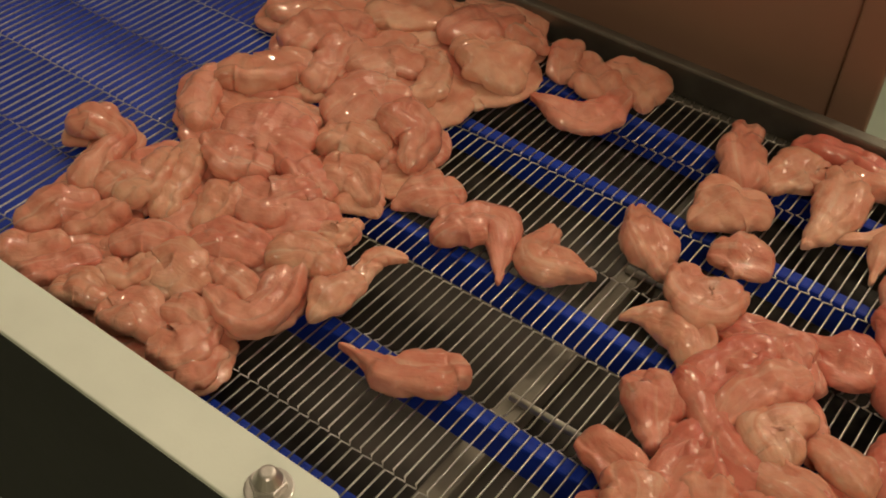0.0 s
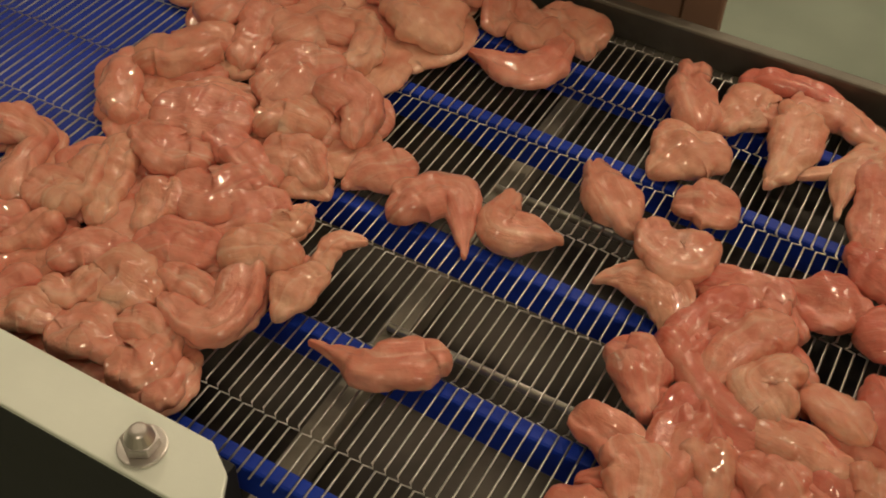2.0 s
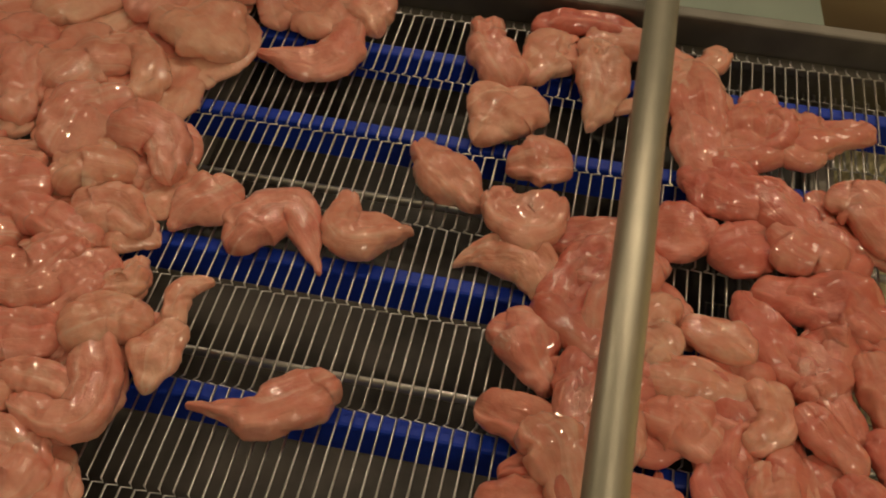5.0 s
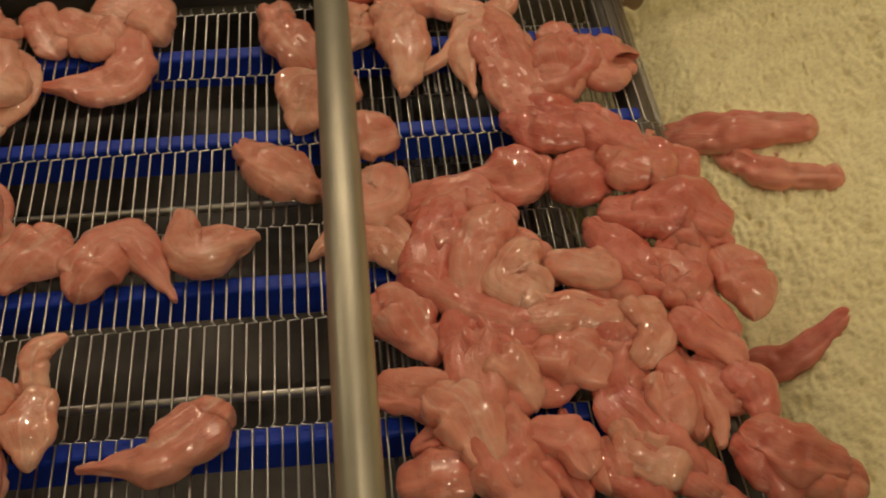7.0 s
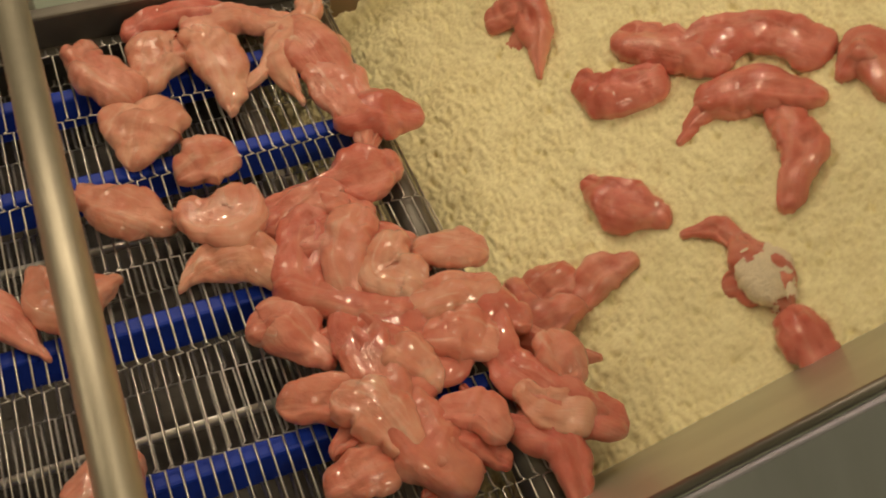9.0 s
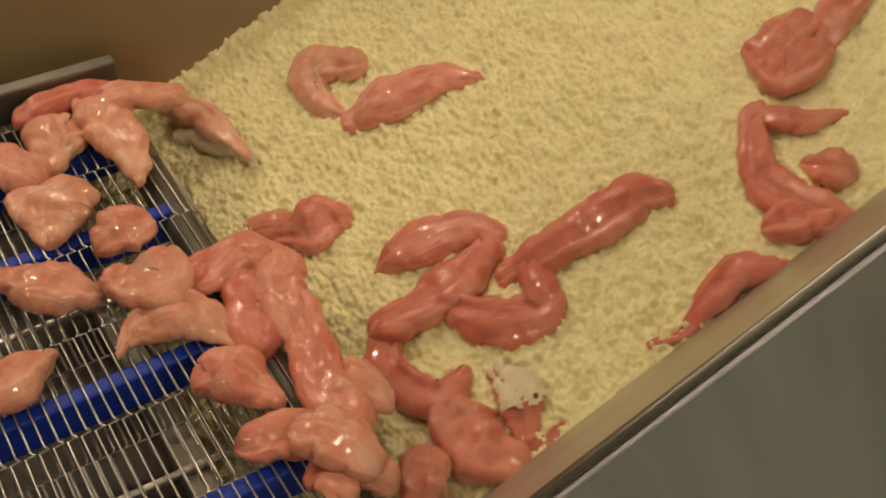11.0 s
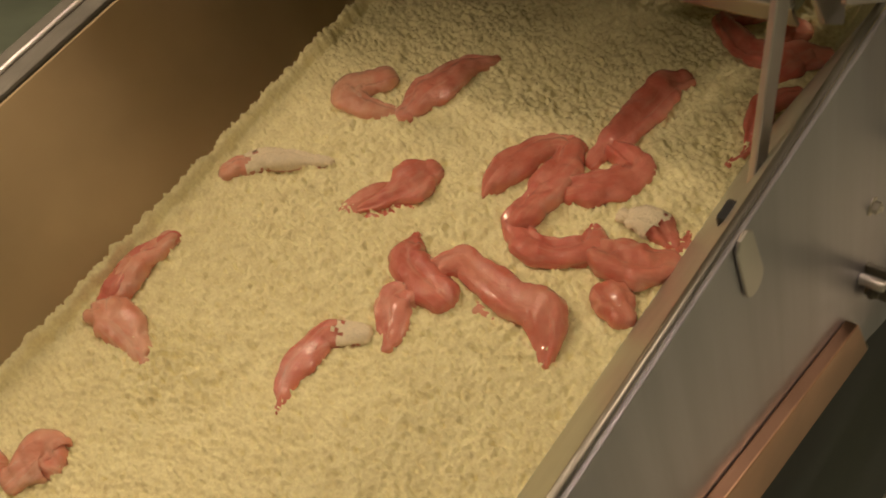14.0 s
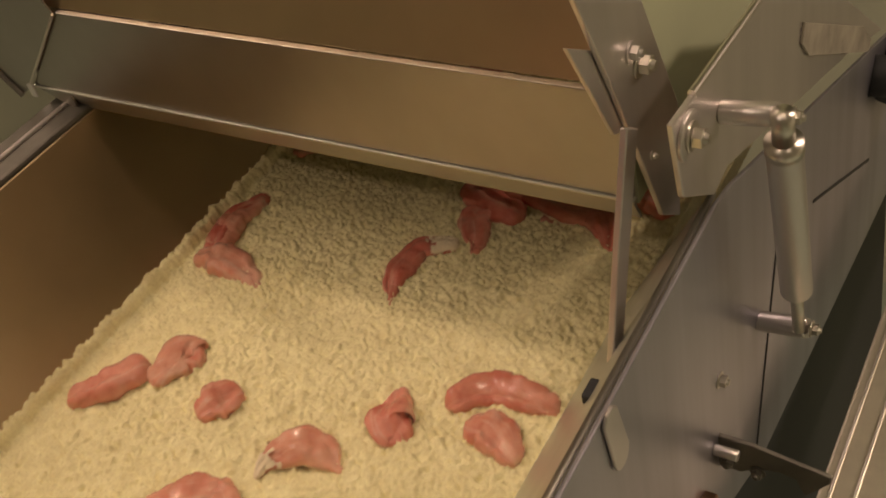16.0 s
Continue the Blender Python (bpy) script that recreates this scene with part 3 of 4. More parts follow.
        bmesh.ops.recalc_face_normals(coat, faces=coat.faces[:])
    red = 57 <= seed <= 58 or 64 <= seed <= 103 or seed >= 176
    o = new("chicken_fillet", mesh_from("chicken_fillet", bm, REDMEAT if red else CHICKEN))
    tagged(o, "deep pink raw chicken fillet strip, wet and glossy" if red else "raw pale pink chicken fillet strip, wet and glossy", "chicken fillet", "raw chicken fillets")
    if coat:
        c = new("flour_clump", mesh_from("flour_clump", coat, FLOURED))
        CLUMPS.append((tagged(c, "loose pale flour clump lying on a chicken strip", "flour clump"), land))
    PIECES.append((o, on_belt, land, 0.003 if seed < 160 or seed == 166 else 0.022))
    return o


fillet(1, (-.616, -.092, .000, 0), None, (-.034, .001, .019), (-.002, .028, .024), (.035, -.029, .029))
fillet(2, (-.556, -.129, .000, 0), None, (-.032, -.020, .026), (-.000, .007, .031), (.033, .013, .019))
fillet(3, (-.538, -.084, .000, 0), None, (.021, -.038, .018), (-.009, .003, .025), (-.012, .035, .021))
fillet(4, (-.575, .056, .000, 0), None, (.006, -.060, .020), (-.030, -.005, .032), (-.011, .017, .032), (.034, .048, .026))
fillet(5, (-.558, -.007, .000, 0), None, (.025, -.016, .023), (-.025, .016, .024))
fillet(6, (-.559, .197, .000, 0), None, (-.034, -.029, .035), (-.003, .013, .047), (.036, .016, .033))
fillet(7, (-.612, .238, .000, 0), None, (-.038, -.039, .031), (.002, -.001, .047), (.036, .040, .032))
fillet(8, (-.532, .171, .000, 0), None, (.013, -.056, .019), (-.003, .009, .027), (-.011, .047, .019))
fillet(9, (-.505, .301, .000, 0), None, (-.026, -.049, .041), (-.001, .004, .049), (.027, .044, .037))
fillet(10, (-.470, .218, .000, 0), None, (-.022, -.052, .031), (-.005, .005, .044), (.027, .047, .040))
fillet(11, (-.391, .269, .000, 0), None, (.004, -.049, .029), (.017, -.004, .042), (-.022, .053, .023))
fillet(12, (-.423, .353, .000, 0), None, (-.033, -.004, .043), (-.014, .028, .041), (.047, -.023, .017))
fillet(13, (-.406, .193, .000, 0), None, (.014, -.051, .023), (.004, .006, .033), (-.017, .045, .016))
fillet(14, (-.452, .150, .000, 0), None, (-.015, -.057, .028), (-.001, .008, .054), (.016, .049, .031))
fillet(15, (-.402, .093, .000, 0), None, (-.030, -.033, .027), (-.007, .010, .047), (.037, .023, .032))
fillet(16, (-.391, .049, .000, 0), None, (-.040, -.024, .022), (-.000, -.002, .039), (.040, .026, .031))
fillet(17, (-.373, .009, .000, 0), None, (-.029, -.004, .021), (.002, .005, .031), (.027, -.001, .011))
fillet(18, (-.513, .063, .000, 0), None, (-.047, -.016, .025), (-.001, .003, .031), (.048, .013, .019))
fillet(19, (-.484, .029, .000, 0), None, (-.036, -.030, .037), (.003, .002, .051), (.033, .027, .023))
fillet(20, (-.501, -.065, .000, 0), None, (-.010, -.041, .024), (-.006, .006, .043), (.017, .036, .026))
fillet(21, (-.424, -.035, .000, 0), None, (-.030, -.025, .033), (-.003, .008, .042), (.033, .016, .024))
fillet(22, (-.462, -.098, .000, 0), None, (-.011, -.040, .023), (.005, .004, .035), (.006, .036, .019))
fillet(23, (-.394, -.095, .000, 0), None, (-.026, -.028, .026), (.001, -.006, .034), (.026, .034, .023))
fillet(24, (-.384, -.051, .000, 0), None, (-.031, -.019, .024), (.001, .007, .031), (.031, .012, .018))
fillet(25, (-.543, -.177, .000, 0), None, (-.025, -.032, .020), (-.007, .003, .028), (.032, .029, .020))
fillet(26, (-.533, -.210, .000, 0), None, (-.035, -.024, .018), (.005, -.006, .026), (.030, .029, .023))
fillet(27, (-.504, -.224, .000, 0), None, (-.028, -.032, .022), (.003, -.002, .029), (.025, .034, .019))
fillet(28, (-.468, -.176, .000, 0), None, (.000, -.032, .015), (-.020, .007, .023), (.019, .025, .018))
fillet(29, (-.411, -.183, .000, 0), None, (-.014, -.018, .023), (-.012, .015, .040), (.026, .002, .018))
fillet(30, (-.453, -.223, .000, 0), None, (-.029, -.024, .021), (-.005, .004, .028), (.035, .019, .020))
fillet(31, (-.404, -.239, .000, 0), None, (-.029, -.018, .020), (-.006, .009, .038), (.035, .009, .019))
fillet(32, (-.343, -.230, .000, 0), None, (-.017, -.024, .018), (.009, -.003, .033), (.008, .027, .018))
fillet(33, (-.346, -.146, .000, 0), None, (-.034, -.013, .016), (.006, -.027, .018), (.023, -.001, .018), (.004, .041, .016))
fillet(34, (-.336, -.098, .000, 0), None, (-.024, -.023, .021), (-.003, .004, .032), (.027, .019, .018))
fillet(35, (-.395, -.151, .000, 0), None, (-.018, .001, .022), (.018, -.001, .021))
fillet(36, (-.344, -.041, .000, 0), None, (-.000, -.025, .012), (.001, .001, .015), (-.001, .024, .007))
fillet(37, (-.371, -.205, .000, 0), None, (-.009, -.009, .023), (.009, .009, .023))
fillet(38, (-.206, -.128, .000, 0), None, (-.053, -.011, .003), (-.023, -.010, .010), (.004, -.010, .023), (.032, .012, .027), (.040, .020, .020))
fillet(39, (-.296, -.045, .000, 0), None, (.014, .022, .004), (-.003, .011, .011), (-.006, -.009, .013), (-.005, -.024, .011))
fillet(40, (-.290, -.110, .012, 0), None, (.003, .022, .014), (-.002, .001, .024), (-.001, -.023, .012))
fillet(41, (-.315, .053, .000, 0), None, (-.019, -.024, .007), (-.007, -.006, .023), (.010, .011, .033), (.015, .019, .019))
fillet(42, (-.239, .034, .000, 0), None, (-.033, -.008, .021), (-.025, .007, .030), (-.003, .026, .027), (.021, .003, .016), (.039, -.028, .003))
fillet(43, (-.173, .062, .000, 0), (-3.151, .086, 47), (-.023, .025, .013), (-.023, .000, .019), (-.007, -.018, .025), (.016, -.010, .019), (.037, .002, .004))
fillet(44, (-.118, .135, .000, 0), (-2.580, .150, -12), (-.026, .026, .014), (-.010, .007, .024), (.009, -.012, .026), (.030, -.026, .014))
fillet(45, (-.045, .095, .012, 0), (-2.591, .120, 5), (-.022, .008, .017), (-.011, -.006, .027), (.012, -.012, .029), (.021, .010, .019))
fillet(46, (-.042, .160, .004, 0), (-2.464, .201, -42), (-.011, -.003, .020), (-.000, .001, .033), (.011, .003, .028))
fillet(47, (-.107, .313, .000, 0), (-2.491, 0.357, 30), (-.014, .033, .019), (-.003, .000, .024), (.017, -.033, .026))
fillet(48, (-.081, .219, .000, 0), (-2.717, .234, 47), (-.013, -.021, .021), (-.002, .003, .041), (.014, .017, .033))
fillet(49, (-.050, .308, .000, 0), (-2.431, 0.291, -77), (-.015, -.019, .020), (.002, .010, .035), (.013, .009, .024))
fillet(50, (.000, .276, .004, 0), (-2.267, 0.329, -15), (-.008, .054, .021), (.005, .025, .029), (.005, -.027, .017), (-.002, -.052, .007))
fillet(51, (.039, .344, .000, -13), (-2.182, 0.385, 0), (0.043, -0.004, 0.014), (-0.001, 0.005, 0.022), (-0.042, -0.001, 0.024))
fillet(52, (.071, .306, .000, -72), (-1.987, .336, 0), (-.036, .058, .013), (.004, .007, .018), (.032, -.066, .005), dust=(0.3, 1.0))
fillet(53, (.081, .270, .000, -14), (-1.844, .284, 0), (.029, .008, .020), (-.005, .042, .030), (-.020, .003, .017), (-.004, -.053, .004))
fillet(54, (.099, .202, .000, -62), (-1.785, .207, 0), (-.062, .022, .017), (-.025, .013, .030), (.027, -.005, .022), (.060, -.030, .008))
fillet(55, (-.047, .036, .000, 0), (-2.496, .063, -41), (-.044, .002, .004), (-.025, .014, .014), (.002, .014, .025), (.026, .001, .023), (.041, -.032, .006), dust=(-0.1, 0.3))
fillet(56, (.020, .078, .004, 0), (-2.101, .047, 11), (-.033, -.005, .010), (-.014, -.003, .019), (.018, .009, .023), (.029, -.001, .018))
fillet(57, (.016, .076, .000, 18), (-2.187, .093, 0), (-.064, -.001, .004), (-.018, .015, .019), (.031, .011, .020), (.051, -.025, .013), dust=(0.72, 1.1))
fillet(58, (.067, .108, .000, 32), (-1.957, .158, 0), (-.041, .029, .004), (-.013, .004, .013), (.015, -.011, .034), (.039, -.022, .017))
fillet(59, (-.021, -.042, .000, 0), (-2.401, -.011, 77), (-.020, .017, .019), (-.005, .016, .031), (.007, -.008, .021), (.018, -.025, .010))
fillet(60, (-.340, .341, .000, 0), None, (-.010, .022, .018), (.010, -.022, .020))
fillet(61, (-.303, .335, .000, 0), None, (-.018, .013, .025), (.018, -.013, .035))
fillet(62, (-.253, .347, .000, 0), None, (-.028, .014, .024), (.006, .008, .034), (.023, -.022, .014))
fillet(63, (-.282, .278, .000, 0), None, (-.048, -.016, .005), (-.003, -.024, .025), (.026, -.006, .029), (.026, .046, .017))
fillet(64, (.000, -.130, .003, 26), (-2.340, -.110, 0), (-.020, .043, .020), (.013, .011, .024), (.007, -.054, .017))
fillet(65, (-.011, -.173, .003, 0), (-1.989, -.155, 51), (-.012, -.001, .019), (.012, .001, .026))
fillet(66, (.069, -.169, .000, 58), (-1.889, -.135, 0), (.003, .031, .011), (.005, -.001, .021), (-.008, -.029, .012), dust=(-0.1, 0.6))
fillet(67, (.051, .025, .003, 3), (-1.863, .038, 0), (-.059, .021, .004), (-.017, .012, .028), (.030, -.005, .021), (.046, -.028, .014))
fillet(68, (.044, -.024, .003, -28), (-1.883, -.002, 0), (.056, .002, .019), (.002, -.005, .028), (-.057, .002, .024))
fillet(69, (.152, -.051, .000, -72), (-1.462, -.033, 0), (-.039, -.016, .011), (.005, .007, .021), (.034, .008, .011))
fillet(70, (.154, -.112, .003, -6), (-1.547, -.084, 0), (-.024, .023, .012), (-.003, -.002, .015), (.028, -.021, .004))
fillet(71, (.205, -.112, .003, 0), (-1.350, -.100, 21), (-.010, .011, .015), (.010, -.011, .023))
fillet(72, (.163, -.179, .000, 0), (-1.617, -.159, 20), (-.010, .010, .021), (.010, -.010, .025))
fillet(73, (.223, -.184, .003, 0), (-1.343, -.164, -28), (-.008, .014, .019), (.008, -.014, .021))
fillet(74, (.202, .041, .003, 11), (-1.256, .060, 0), (-.036, .022, .019), (-.000, .005, .028), (.036, -.027, .018))
fillet(75, (.181, .107, .000, 47), (-1.230, .112, 0), (-.037, .026, .031), (.005, .008, .028), (.032, -.034, .027))
fillet(76, (.194, -.035, .003, 76), (-1.268, -.009, 0), (.013, .042, .017), (.013, -.001, .022), (-.026, -.041, .011))
fillet(77, (.248, -.054, .003, 88), (-1.040, -.033, 0), (-.038, -.007, .019), (-.002, -.009, .018), (.040, .016, .008))
fillet(78, (.111, -.178, .000, -59), (-1.716, -.172, 0), (.061, -.014, .012), (.024, .009, .018), (-.027, -.002, .011), (-.058, .007, .004))
fillet(79, (.259, -.197, .003, 0), (-1.173, -.177, 48), (-.014, .006, .019), (.014, -.006, .021))
fillet(80, (.137, .239, .003, -47), (-1.406, .270, 0), (-.014, .036, .016), (.020, .022, .025), (-.005, -.058, .004))
fillet(81, (.182, .239, .000, 46), (-1.052, .213, 0), (-.065, .023, .019), (-.006, .002, .029), (.071, -.025, .014))
fillet(82, (.124, .163, .003, 18), (-1.359, .146, 0), (-.022, .024, .018), (-.007, -.008, .026), (.028, -.016, .024))
fillet(83, (.167, -.058, .003, -26), (-1.357, -.042, 0), (-.020, .016, .004), (.006, .004, .013), (.014, -.020, .012))
fillet(84, (.179, -.118, .000, 2), (-1.342, -.096, 0), (-.000, .034, .014), (-.001, -.003, .023), (.001, -.031, .011), dust=(0.35, 0.9))
fillet(85, (.147, -.124, .003, 22), (-1.597, -.121, 0), (.025, .070, .012), (-.014, .024, .019), (-.013, -.027, .022), (.001, -.066, .016))
fillet(86, (.168, -.188, .003, -41), (-1.369, -.196, 0), (-.034, -.005, .004), (-.004, .001, .010), (.037, .004, .008))
fillet(87, (.114, -.167, .000, -23), (-1.574, -.134, 0), (-.005, .010, .011), (.005, -.010, .022))
fillet(88, (.242, .136, .003, 0), (-1.024, .156, 0), (-.039, .038, .013), (-.006, -.004, .019), (.045, -.034, .014))
fillet(89, (.183, .137, .003, 0), (-1.297, .157, 0), (-.025, .034, .023), (-.003, -.001, .031), (.027, -.034, .026))
fillet(90, (.181, .044, .000, 0), (-1.305, .064, 0), (-.033, -.005, .004), (.003, .009, .013), (.030, -.004, .017))
fillet(91, (.209, .007, .003, 0), (-1.176, .027, 0), (-.015, .009, .011), (.012, .018, .027), (.003, -.028, .014))
fillet(92, (.159, .010, .003, 0), (-1.407, .030, 0), (-.017, .035, .013), (-.001, -.004, .031), (.018, -.031, .016))
fillet(93, (.137, -.031, .000, 0), (-1.507, -.011, 0), (-.015, -.002, .023), (.015, .002, .023))
fillet(94, (.134, -.048, .003, 0), (-1.521, -.028, 0), (-.012, .029, .014), (-.012, -.013, .025), (.024, -.016, .019))
fillet(95, (.044, -.076, .003, 0), (-1.939, -.056, 0), (-.007, .054, .018), (-.022, .008, .023), (.000, -.036, .022), (.029, -.026, .011))
fillet(96, (.085, -.066, .000, 0), (-1.748, -.046, 0), (.064, -.016, .017), (.040, -.003, .027), (-.023, .004, .025), (-.081, .015, .013))
fillet(97, (.064, -.077, .003, 0), (-1.844, -.057, 0), (-.038, .024, .019), (-.017, -.010, .027), (.019, -.025, .022), (.036, .011, .016))
fillet(98, (.045, -.160, .003, 0), (-1.930, -.140, 0), (-.003, .040, .021), (-.005, -.003, .031), (.008, -.037, .021))
fillet(99, (.053, -.196, .000, 0), (-1.894, -.176, 0), (.020, .003, .004), (-.020, -.003, .011))
fillet(100, (.023, .043, .003, 0), (-2.035, .063, 0), (.030, .033, .008), (-.006, .012, .026), (-.024, -.045, .024))
fillet(101, (.022, -.062, .003, 0), (-2.037, -.042, 0), (.004, .085, .016), (.025, .058, .020), (.007, -.006, .025), (.003, -.055, .026), (-.038, -.083, .013))
fillet(102, (-.010, .369, .000, 0), (-2.185, .389, 0), (.051, -.008, .016), (.001, .011, .021), (-.053, -.003, .018))
# pieces that lie folded over the heap
fillet(110, (-.618, .235, .007, 0), None, (-.026, -.022, .032), (-.003, .004, .045), (.029, .019, .035))
fillet(111, (-.567, .203, .010, 0), None, (-.017, -.032, .030), (-.014, -.009, .035), (.002, .021, .031), (.029, .020, .022))
fillet(112, (-.530, .296, .007, 0), None, (-.017, -.019, .035), (.001, -.003, .043), (.017, .022, .035))
fillet(113, (-.443, .319, .013, 0), None, (-.011, -.024, .032), (-.001, .001, .039), (.012, .023, .037))
fillet(114, (-.387, .269, .010, 0), None, (-.028, .018, .041), (.004, -.003, .045), (.024, -.016, .029))
fillet(115, (-.379, .333, .010, 0), None, (-.015, -.000, .027), (-.001, .001, .020), (.015, -.001, .008))
fillet(116, (-.528, .158, .007, 0), None, (-.013, .035, .023), (.001, -.002, .025), (.012, -.033, .018))
fillet(117, (-.563, .108, .007, 0), None, (-.026, -.031, .033), (-.008, -.016, .035), (.009, .019, .033), (.025, .028, .019))
fillet(118, (-.586, .025, .007, 0), None, (-.020, .034, .023), (-.003, -.003, .023), (.023, -.031, .016))
fillet(119, (-.482, .203, .007, 0), None, (-.014, -.015, .039), (-.003, .004, .046), (.017, .011, .036))
fillet(120, (-.428, .207, .010, 0), None, (-.022, .029, .019), (.006, .004, .019), (.016, -.033, .021))
fillet(121, (-.447, .121, .013, 0), None, (-.006, -.024, .032), (-.004, .006, .042), (.011, .018, .036))
fillet(122, (-.377, .102, .010, 0), None, (-.028, .015, .027), (.006, .009, .027), (.022, -.023, .018))
fillet(123, (-.422, .066, .007, 0), None, (-.014, -.011, .025), (-.005, .004, .035), (.019, .007, .029))
fillet(124, (-.379, .019, .007, 0), None, (-.021, -.000, .024), (-.002, .008, .027), (.023, -.007, .013))
fillet(125, (-.496, .056, .013, 0), None, (-.024, -.009, .015), (-.001, .000, .016), (.025, .009, .012))
fillet(126, (-.490, .024, .013, 0), None, (-.023, -.009, .033), (-.001, .001, .037), (.024, .009, .030))
fillet(127, (-.430, .002, .010, 0), None, (-.034, .011, .020), (-.002, -.000, .021), (.036, -.011, .017))
fillet(128, (-.490, -.024, .010, 0), None, (-.029, .004, .022), (.005, -.006, .028), (.024, .002, .026))
fillet(129, (-.509, -.084, .007, 0), None, (-.021, .043, .018), (.001, -.005, .022), (.021, -.038, .017))
fillet(130, (-.454, -.088, .007, 0), None, (-.008, .018, .018), (-.000, .002, .023), (.008, -.020, .016))
fillet(131, (-.421, -.047, .010, 0), None, (-.020, -.009, .027), (.004, -.008, .035), (.016, .017, .029))
fillet(132, (-.381, -.053, .007, 0), None, (-.013, -.020, .025), (-.001, -.000, .028), (.014, .020, .018))
fillet(133, (-.347, -.042, .007, 0), None, (-.009, -.011, .014), (.007, -.005, .017), (.001, .016, .007))
fillet(134, (-.530, -.099, .013, 0), None, (-.012, .032, .017), (.004, -.004, .022), (.008, -.029, .021))
fillet(135, (-.608, -.095, .010, 0), None, (-.038, .009, .020), (-.026, .022, .028), (.011, .019, .017), (.021, -.011, .018), (.032, -.039, .024))
fillet(136, (-.539, -.119, .010, 0), None, (-.011, -.014, .017), (-.007, .006, .024), (.017, .009, .019))
fillet(137, (-.564, -.182, .007, 0), None, (-.009, -.021, .022), (-.002, .002, .029), (.011, .020, .023))
fillet(138, (-.526, -.169, .007, 0), None, (-.007, -.018, .016), (-.000, .001, .022), (.007, .017, .018))
fillet(139, (-.536, -.231, .010, 0), None, (-.013, -.011, .022), (.001, -.004, .025), (.012, .016, .017))
fillet(140, (-.499, -.232, .010, 0), None, (-.011, -.020, .017), (-.001, -.000, .020), (.013, .021, .017))
fillet(141, (-.449, -.199, .013, 0), None, (-.011, -.009, .017), (.003, -.004, .018), (.008, .014, .015))
fillet(142, (-.463, -.162, .013, 0), None, (-.016, -.015, .017), (-.004, .002, .021), (.020, .013, .015))
fillet(143, (-.416, -.174, .010, 0), None, (-.011, -.006, .031), (-.005, .005, .038), (.016, .002, .023))
fillet(144, (-.408, -.118, .007, 0), None, (-.015, -.011, .025), (-.004, .001, .028), (.019, .009, .024))
fillet(145, (-.344, -.153, .013, 0), None, (-.030, -.018, .011), (-.003, -.026, .016), (.018, -.017, .021), (.014, .017, .020), (.001, .044, .017))
fillet(146, (-.339, -.089, .010, 0), None, (-.017, -.009, .026), (-.001, .004, .029), (.018, .005, .019))
fillet(147, (-.367, -.148, .013, 0), None, (-.023, .003, .016), (.002, .001, .016), (.021, -.005, .011))
fillet(148, (-.403, -.231, .010, 0), None, (-.013, -.009, .022), (-.006, .006, .029), (.019, .003, .019))
fillet(149, (-.459, -.238, .013, 0), None, (-.013, -.008, .019), (-.002, .001, .022), (.015, .007, .017))
fillet(150, (-.369, -.202, .007, 0), None, (-.015, -.002, .018), (-.002, .003, .021), (.017, -.002, .013))
fillet(151, (-.353, -.222, .007, 0), None, (-.008, -.017, .019), (.004, -.007, .028), (.004, .024, .012))
fillet(152, (-.330, -.234, .007, 0), None, (-.006, -.015, .015), (.004, -.004, .018), (.001, .020, .012))
# pieces that lie over one another towards the end of the belt
fillet(160, (.043, .014, .011, 0), (-2.040, .072, 38), (.017, .035, .022), (-.003, .008, .022), (-.014, -.043, .013))
fillet(161, (.073, -.007, .014, 0), (-1.875, -.012, -25), (.006, .023, .017), (-.011, -.005, .023), (.005, -.018, .022))
fillet(162, (.123, -.008, .014, 0), (-1.854, .045, 1), (-.019, .008, .015), (.002, .001, .024), (.018, -.008, .015))
fillet(163, (.111, -.049, .011, 0), (-1.750, -.050, -6), (-.027, .001, .022), (-.000, .000, .020), (.027, -.001, .014))
fillet(164, (.054, -.094, .008, 0), (-2.042, -.036, -55), (-.010, .018, .019), (-.000, .003, .024), (.010, -.021, .015))
fillet(165, (.100, -.089, .008, 0), (-1.845, -.047, 2), (-.015, .006, .021), (.001, .002, .033), (.014, -.009, .020))
fillet(166, (.013, -.137, .014, 0), (-2.391, -0.127, -50), (-.012, .019, .020), (.002, .005, .027), (.010, -.024, .020))
fillet(167, (-.001, -.165, .008, 0), (-2.350, -.102, 16), (-.004, .006, .012), (.004, -.006, .013))
fillet(168, (.082, -.158, .011, 0), (-1.935, -.143, 30), (-.015, .011, .014), (.004, .003, .019), (.011, -.014, .016))
fillet(169, (.159, -.071, .011, 0), (-1.518, -.034, -21), (.002, .019, .021), (.006, -.000, .019), (-.008, -.019, .012))
fillet(170, (.164, -.134, .008, 0), (-1.592, -.125, 10), (-.000, .015, .018), (.000, .000, .022), (.000, -.015, .014))
fillet(171, (.194, -.140, .008, 0), (-1.432, -.083, -25), (-.003, .023, .010), (.003, .001, .010), (.000, -.024, .006))
fillet(172, (.137, -.165, .008, 0), (-1.628, -.155, 48), (-.012, .014, .013), (-.005, -.002, .019), (.017, -.012, .021))
fillet(173, (.044, -.160, .011, 0), (-1.983, -.146, -58), (-.003, .017, .012), (.006, .002, .016), (-.003, -.019, .014))
fillet(176, (.193, .110, .011, 0), (-1.363, .139, 18), (-.009, .006, .030), (-.002, -.001, .039), (.010, -.005, .031))
fillet(177, (.249, .141, .014, 0), (-1.020, .148, 14), (-.026, .026, .021), (-.009, .018, .030), (.004, -.013, .023), (.031, -.031, .016))
